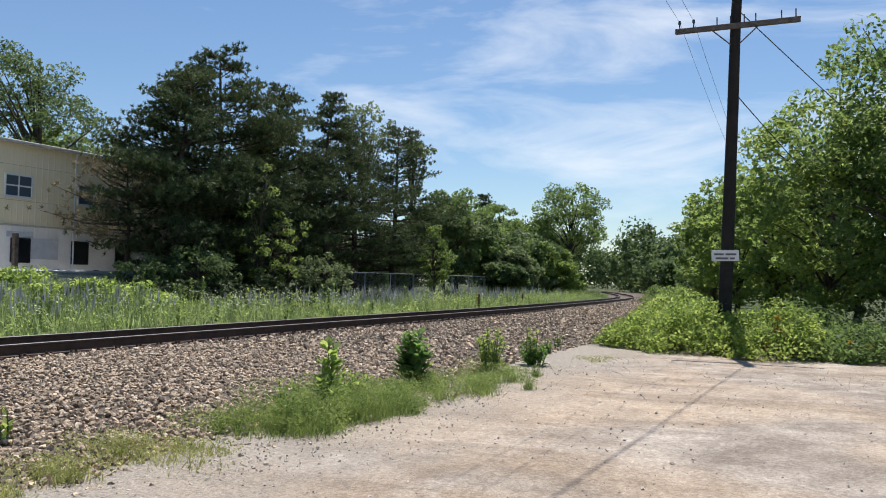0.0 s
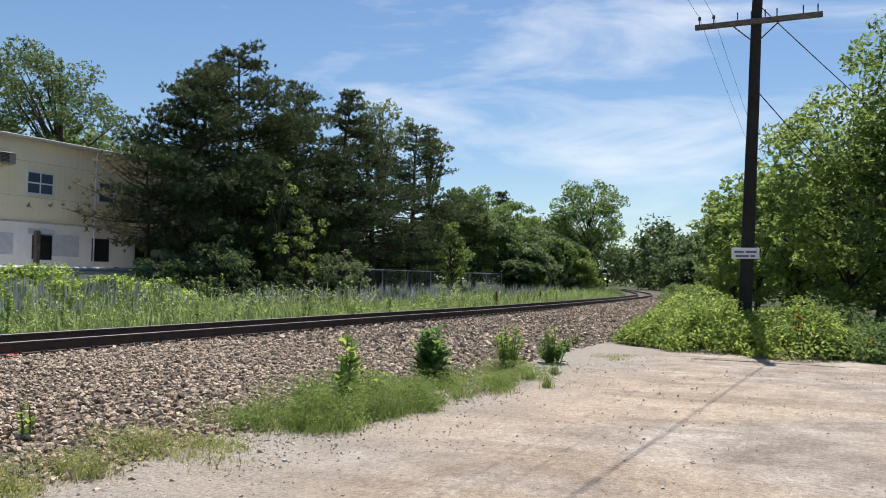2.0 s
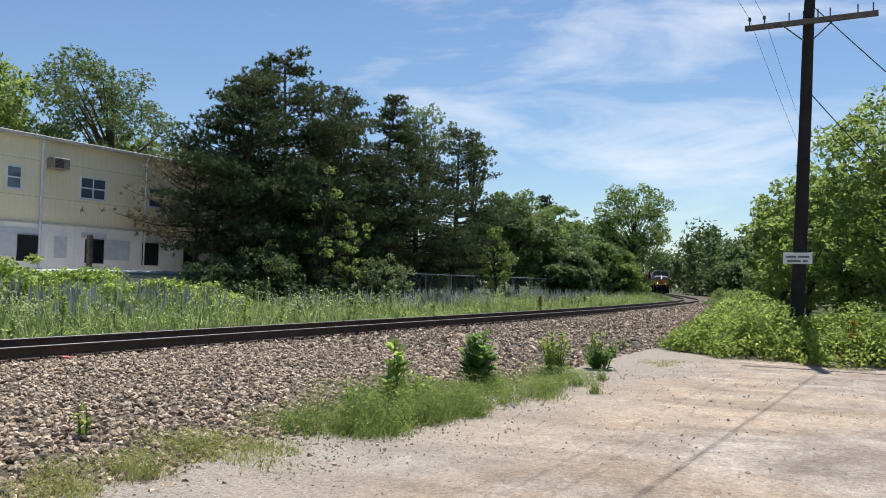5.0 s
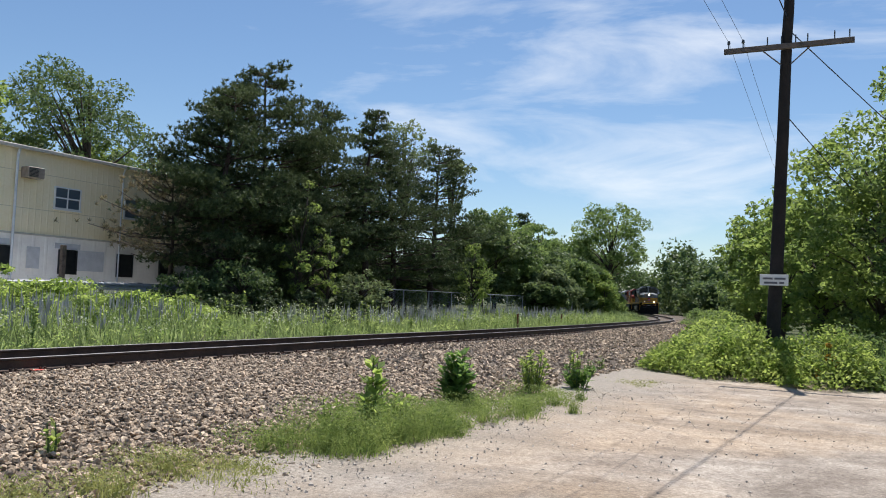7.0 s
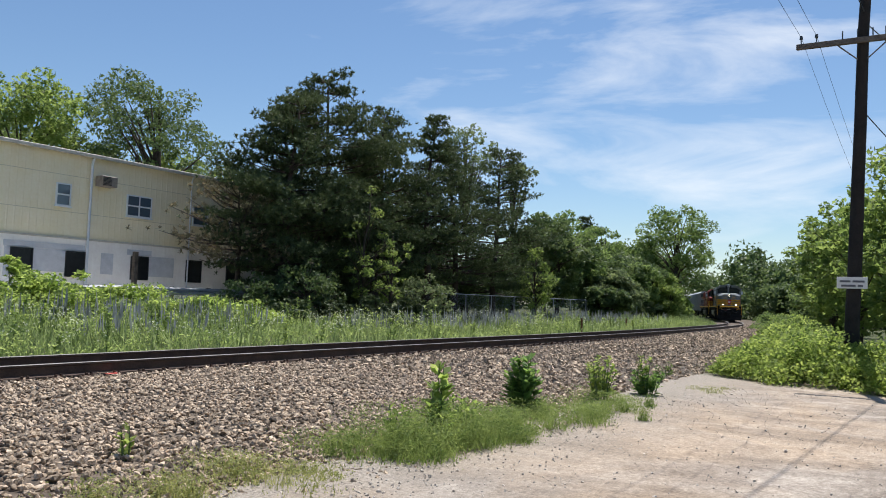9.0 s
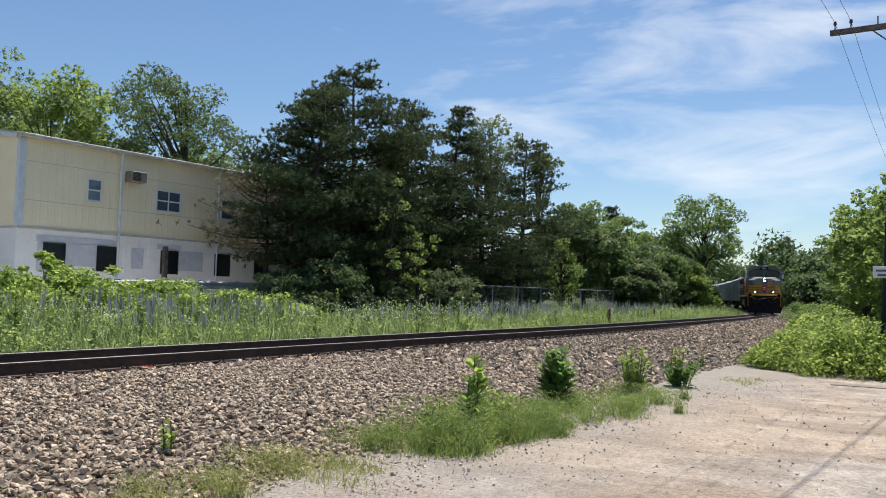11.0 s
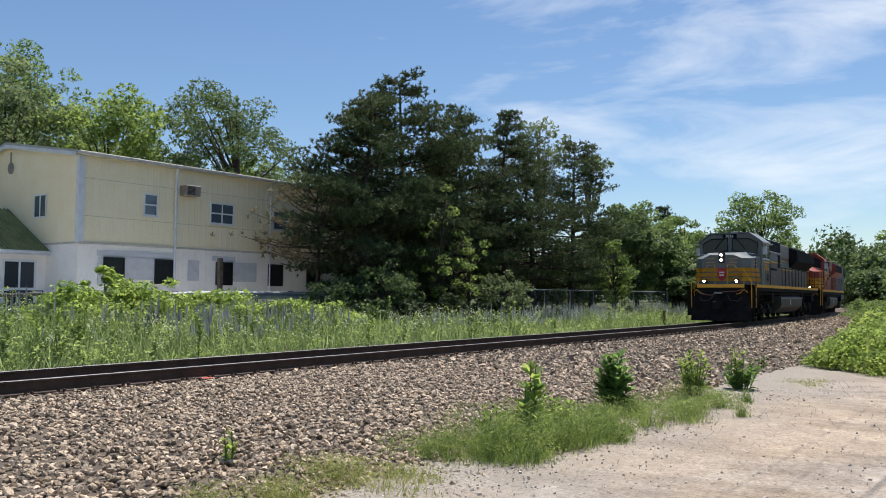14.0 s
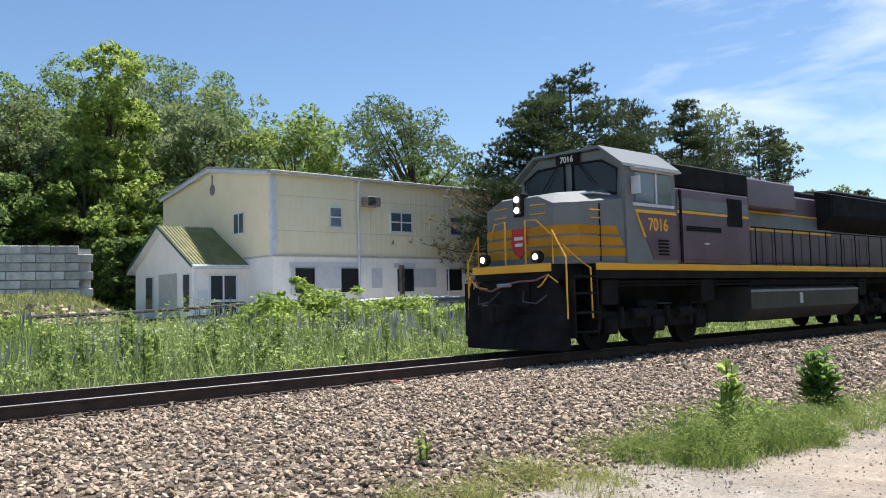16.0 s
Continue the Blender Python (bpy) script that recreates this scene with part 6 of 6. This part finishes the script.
    for k in range(3):
        tube(bm, [(6.9 + 0.1 * k, -0.1 + 0.14 * k, 4.62), (7.35 + 0.1 * k, -0.1 + 0.14 * k, 4.66)], [0.03, 0.07], 8)
    part("horn", bm, M_TRIM, cab)
    part("exhaust_stack", boxes(((-1.6, -0.35, 4.3), (-0.4, 0.35, 4.5)), bevel=0.04), M_BLACK, hood_ob)
    for x in (-8.2, -6.6, -5.0):
        bm = bmesh.new()
        tube(bm, [(x, 0, 4.45), (x, 0, 4.52)], 0.62, 18)
        part("radiator_fan", bm, M_TANK, hood_ob)
    for s in (-1, 1):
        for a, b in [((9.0, s * 1.44, z), (9.3, s * 1.41, z)) for z in (2.88, 3.05)] + [((10.02, s * 0.35, z), (10.0, s * 0.75, z - 0.01)) for z in (3.0, 3.2)]:
            bm = bmesh.new()
            tube(bm, [a, b], 0.014, 5)
            part("grab_iron", bm, M_GOLD, nose_ob)
        part("cab_mirror", boxes(((7.95, min(s * 1.56, s * 1.78), 3.45), (8.0, max(s * 1.56, s * 1.78), 3.85))), M_TRIM, cab)
        part("nose_seam", boxes(((8.98, min(s * 1.4, s * 1.43), 1.95), (9.0, max(s * 1.4, s * 1.43), 3.2))), M_BLACK, nose_ob)
        bm = bmesh.new()
        tube(bm, [(-10.0, s * 1.35, 1.5), (9.0, s * 1.35, 1.5)], 0.035, 6)
        tube(bm, [(-10.0, s * 1.42, 1.42), (9.0, s * 1.42, 1.42)], 0.02, 6)
        part("brake_pipe", bm, M_BLACK, thing)
        for x in (8.7, 4.7, -4.9, -8.9):
            part("sand_box", boxes(((x - 0.3, min(s * 1.0, s * 1.42), 1.0), (x + 0.3, max(s * 1.0, s * 1.42), 1.56)), bevel=0.03), M_BLACK, thing)
        for x in (6.7, -6.9):
            for q in (-1.35, 0.48):
                bm = bmesh.new()
                tube(bm, [(x + q, s * 1.26, 0.78), (x + q + 0.6, s * 1.26, 0.78)], 0.13, 10)
                part("brake_cylinder", bm, M_BLACK, thing)
        part("tank_seam", boxes(((-4.4, min(s * 1.452, s * 1.47), 1.2), (2.6, max(s * 1.452, s * 1.47), 1.26))), M_STEEL, thing)
        part("fuel_gauge", boxes(((-0.4, min(s * 1.452, s * 1.48), 0.85), (-0.25, max(s * 1.452, s * 1.48), 1.15))), M_TRIM, thing)
    # below the deck
    bm = bmesh.new()
    prism(bm, [(-1.45, 1.25), (-1.45, 0.75), (-1.05, 0.4), (1.05, 0.4), (1.45, 0.75), (1.45, 1.25), (1.3, 1.36), (-1.3, 1.36)], "x", -4.4, 2.6)
    part("fuel_tank", bm, M_TANK, thing, "dark grey fuel tank")
    for s in (-1, 1):
        part("air_tank", boxes(((-4.3, min(s * 0.9, s * 1.4), 1.37), (2.5, max(s * 0.9, s * 1.4), 1.56)), bevel=0.04), M_BLACK, thing)
    for x in (6.7, -6.9):
        truck(thing, x, wheels)
    return thing, wheels


def hopper_car():
    thing = empty("hopper_car", pose(0, 0, 0), "grey covered hopper car with ribbed sides", "freight car", "cars of the freight train")
    bm = bmesh.new()
    prism(bm, [(-1.5, 1.2), (1.5, 1.2), (1.55, 4.3), (0.9, 4.7), (-0.9, 4.7), (-1.55, 4.3)], "x", -8.2, 8.2)
    body = part("car_body", bm, M_CARGREY, thing)
    for k in range(14):
        for s in (-1, 1):
            x = -7.8 + k * 1.2
            part("rib", boxes(((x - 0.06, min(s * 1.5, s * 1.62), 1.2), (x + 0.06, max(s * 1.5, s * 1.62), 4.3))), M_CARGREY, body)
    part("underframe", boxes(((-8.6, -1.3, 1.0), (8.6, 1.3, 1.196)), ((-5, -1.1, 0.45), (-1.5, 1.1, 1.0)), ((1.5, -1.1, 0.45), (5, 1.1, 1.0))), M_BLACK, thing)
    for x in (-6.9, 6.9):
        bm = boxes(((x - 1.2, 0.95, 0.35), (x + 1.2, 1.1, 0.7)), ((x - 1.2, -1.1, 0.35), (x + 1.2, -0.95, 0.7)), ((x - 0.2, -0.95, 0.5), (x + 0.2, 0.95, 1.0)))
        t = part("truck", bm, M_BLACK, thing)
        for dx in (-0.9, 0.9):
            bm = bmesh.new()
            tube(bm, [(x + dx, -0.85, 0.46), (x + dx, 0.85, 0.46)], 0.08, 8)
            for s in (-1, 1):
                tube(bm, [(x + dx, s * 0.7, 0.46), (x + dx, s * 0.85, 0.46)], 0.46, 18)
            part("wheelset", bm, M_BLACK, t)
    return thing


TRAIN = [locomotive("grey and maroon locomotive with yellow stripes and lit headlights", M_GREY, M_GREY, M_MAROON, True),
         locomotive("red locomotive with yellow stripes coupled behind", M_RED, M_RED, M_RED, None)]
car = hopper_car()
CARS = [car] + [copy_thing(car, pose(0, 0, 0)) for _ in range(4)]


def stones():
    """Ballast: single stones nearest the plants, the rest as one heap."""
    rng = np.random.default_rng(31)
    cube = np.array([(x, y, z) for x in (-1, 1) for y in (-1, 1) for z in (-1, 1)], float)
    quads = np.array([(0, 1, 3, 2), (4, 6, 7, 5), (0, 4, 5, 1), (2, 3, 7, 6), (0, 2, 6, 4), (1, 5, 7, 3)])
    bed_z = lambda v: np.interp(v, [4.5, 5.15, 6.45, 10.45, 11.15, 14.05, 14.5, 15.2], [-0.02, 0.05, 0.1, 0.118, 0.108, 0.07, 0.08, -0.04])

    g = (1 + 5 ** 0.5) / 2
    ico = unit(np.array([(-1, g, 0), (1, g, 0), (-1, -g, 0), (1, -g, 0), (0, -1, g), (0, 1, g), (0, -1, -g), (0, 1, -g), (g, 0, -1), (g, 0, 1), (-g, 0, -1), (-g, 0, 1)], float))
    tris = np.array([(i, j, k) for i, j, k in itertools.combinations(range(12), 3) if max(np.linalg.norm(ico[i] - ico[j]), np.linalg.norm(ico[j] - ico[k]), np.linalg.norm(ico[i] - ico[k])) < 1.1])
    tris = np.array([t if np.dot(np.cross(ico[t[1]] - ico[t[0]], ico[t[2]] - ico[t[0]]), ico[t[0]]) > 0 else t[::-1] for t in tris])

    def chunks(n, u0, u1, v0, v1, size):
        """Rounder broken stones with many facets."""
        u, v = rng.uniform(u0, u1, n), rng.uniform(v0, v1, n)
        p = ico[None] * rng.uniform(0.56, 1.26, (n, 12, 1)) * rng.uniform(0.85, 1.15, (n, 12, 3))
        p *= (size * rng.uniform(0.62, 1.12, n) * np.where(rng.uniform(size=n) < 0.1, 1.3, 1.0))[:, None, None] * np.stack([rng.uniform(1.0, 1.45, n), rng.uniform(0.8, 1.1, n), rng.uniform(0.55, 0.9, n)], 1)[:, None, :]
        tilt, spin = rng.normal(0, 0.45, n), rng.uniform(0, 2 * np.pi, n)
        ct, st, cs, ss = np.cos(tilt), np.sin(tilt), np.cos(spin), np.sin(spin)
        x, y, z = p[..., 0], p[..., 1], p[..., 2]
        x, z = x * ct[:, None] + z * st[:, None], z * ct[:, None] - x * st[:, None]
        x, y = x * cs[:, None] - y * ss[:, None], x * ss[:, None] + y * cs[:, None]
        p = np.stack([x, y, z], -1) + np.stack([u, v + bend(u), bed_z(v) + rng.uniform(-0.03, 0.035, n)], 1)[:, None, :]
        return p.reshape(-1, 3), (tris[None] + 12 * np.arange(n)[:, None, None]).reshape(-1, 3)

    def rocks(n, u0, u1, v0, v1, size, bias=1.0):
        u = u0 + (u1 - u0) * rng.uniform(size=n) ** bias
        v = rng.uniform(v0, v1, n)
        w = bend(u)
        sc = (size * rng.uniform(0.45, 1.0, n) * np.where(rng.uniform(size=n) < 0.12, 1.7, 1.1))[:, None, None] * np.stack([rng.uniform(0.8, 1.5, n), rng.uniform(0.6, 1.1, n), rng.uniform(0.6, 1.05, n)], 1)[:, None, :]
        p = cube[None] * sc * rng.uniform(0.55, 1.15, (n, 8, 3))
        q = unit(rng.normal(size=(n, 4)) * np.array([1, 0.35, 0.35, 1]))
        a, b, c, d = q.T
        R = np.stack([np.stack([a*a+b*b-c*c-d*d, 2*(b*c-a*d), 2*(b*d+a*c)], 1), np.stack([2*(b*c+a*d), a*a-b*b+c*c-d*d, 2*(c*d-a*b)], 1), np.stack([2*(b*d-a*c), 2*(c*d+a*b), a*a-b*b-c*c+d*d], 1)], 1)
        p = np.einsum("nij,nkj->nki", R, p)
        p += np.stack([u, v + w, bed_z(v) - drop(u) + rng.uniform(-0.02, 0.035, n)], 1)[:, None, :]
        f = (quads[None] + 8 * np.arange(n)[:, None, None]).reshape(-1, 4)
        return p.reshape(-1, 3), f
    sets = [rocks(11000, 13, 40, 4.8, 11.25, 0.035, 1.5), rocks(2600, -1, 22, 11.2, 13.6, 0.03), rocks(4500, -3, 30, 13.6, 14.7, 0.04), rocks(1500, 0, 13, 4.1, 4.95, 0.024), rocks(3500, 40, 95, 7, 11.6, 0.055, 1.4)]
    off, vs, fs = 0, [], []
    for v, f in sets:
        vs.append(v)
        fs.append(f + off)
        off += len(v)
    v, f = chunks(29000, -0.5, 13, 4.8, 11.62, 0.033)
    ob = array_part("ballast_chunks", v, f, M_STONE)
    ob.matrix_world = TRK
    tagged(ob, "heap of broken grey-brown stones beside the track", "ballast", kind="stuff")
    ob = array_part("ballast_stones", np.concatenate(vs), np.concatenate(fs), M_STONE)
    ob.matrix_world = TRK
    tagged(ob, "loose broken grey-brown ballast stones beside the track", "ballast", kind="stuff")
    bed = bpy.data.objects["ballast_bed"]
    kinds = []
    for k in range(6):
        v, f = chunks(1, 0, 0, 0, 0, 0.04)
        kinds.append(raw_mesh("stone", v - v.mean(0), f, M_STONE_ONE))
    r = random.Random(8)
    for k in range(300):
        u, v = r.uniform(1.2, 7.5), r.uniform(5.1, 7.0)
        s = new("stone", kinds[k % 6])
        s.parent = bed
        s.matrix_local = pose(u, v, float(bed_z(v)) + 0.03, r.uniform(-25, 25), r.uniform(-25, 25), r.uniform(0, 360))
    # rubble on the bank below the block wall
    n = 260
    ru, rv = rng.uniform(3, 12.5, n), rng.normal(36.0, 1.0, n)
    v, f = rocks(n, 0, 0, 0, 0, 0.13)
    v = v.reshape(n, 8, 3)
    v -= v.mean(1, keepdims=True)
    v += np.stack([ru, rv, height(ru, rv) + 0.05], 1)[:, None]
    heap = array_part("rubble", v.reshape(-1, 3), f, M_STONE)
    heap.matrix_world = TRK
    tagged(heap, "loose grey rubble on the bank by the block wall", "rubble", kind="stuff")
    # grit and pebbles on the dirt
    n = 4500
    gu, gv = 1.5 + 15 * rng.uniform(size=n) ** 1.3, rng.uniform(-5, 4.4, n)
    gv = np.where(rng.uniform(size=n) < 0.35, 4.4 - np.abs(rng.normal(0, 0.9, n)), gv)
    v, f = rocks(n, 0, 0, 0, 0, 0.0065)
    v = v.reshape(n, 8, 3)
    v -= v.mean(1, keepdims=True)
    v *= rng.uniform(0.4, 1.7, (n, 1, 1))
    v += np.stack([gu, gv, np.full(n, 0.022)], 1)[:, None]
    grit = array_part("grit", v.reshape(-1, 3), f, mat("lot grit", (0.42, 0.365, 0.31), (0.58, 0.51, 0.44), 9, 0.95, island=True, vary=(0.65, 1.2)))
    grit.matrix_world = TRK
    tagged(grit, "fine loose grit strewn over the dirt lot", "gravel", kind="stuff")
    M_PEB = mat("pebble on the lot", (0.27, 0.235, 0.2), (0.46, 0.41, 0.36), 9, 0.9, random_hue=1)
    for k in range(6):
        kinds[k] = kinds[k].copy()
        kinds[k].materials.clear()
        kinds[k].materials.append(M_PEB)
    for k in range(55):
        u, v = 2.5 + 13.5 * r.random() ** 1.4, 4.2 - 6.5 * r.random() ** 1.6
        s = new("pebble", kinds[k % 6])
        c = 0.16 + 0.75 * r.random() ** 3
        s.matrix_world = TRK @ pose(u, v, 0.025, 0, 0, r.uniform(0, 360)) @ Matrix.Scale(c, 4)
        tagged(s, "small stone lying on the dirt lot", "stone", "stones on the lot")


stones()


# ---- what moves ----
def nose_at(t):
    """Metres along the track of the leading locomotive's nose."""
    return 33.9 + 13.74 * (14.5 - t) if t < 14.5 else 33.9 - 14.1 * (t - 14.5)


def vehicle_pose(s, half):
    """A vehicle whose middle is s metres along the track, on trucks that far from it."""
    u0, v0, _ = track(s - half)
    u1, v1, _ = track(s + half)
    a = math.degrees(math.atan2(v0 - v1, u0 - u1))
    return TRK @ pose((u0 + u1) / 2, (v0 + v1) / 2, RAIL_Z - float(drop(s)), 0, 0, a)


def motions():
    times = [i * 0.25 for i in range(65)]
    middle = 10.0
    for k, (loco, wheels) in enumerate(TRAIN):
        walk(loco, [(t, vehicle_pose(nose_at(t) + middle + k * 22.6, 6.8)) for t in times])
        for w, x in wheels:
            walk(w, [(f / FPS, pose(x, 0, 0.53, 0, math.degrees(-nose_at(f / FPS) / 0.53) % 360 , 0)) for f in range(481)])
    for k, c in enumerate(CARS):
        walk(c, [(t, vehicle_pose(nose_at(t) + middle + 22.6 + 11.3 + 9.2 + k * 18.2, 6.9)) for t in times])


motions()
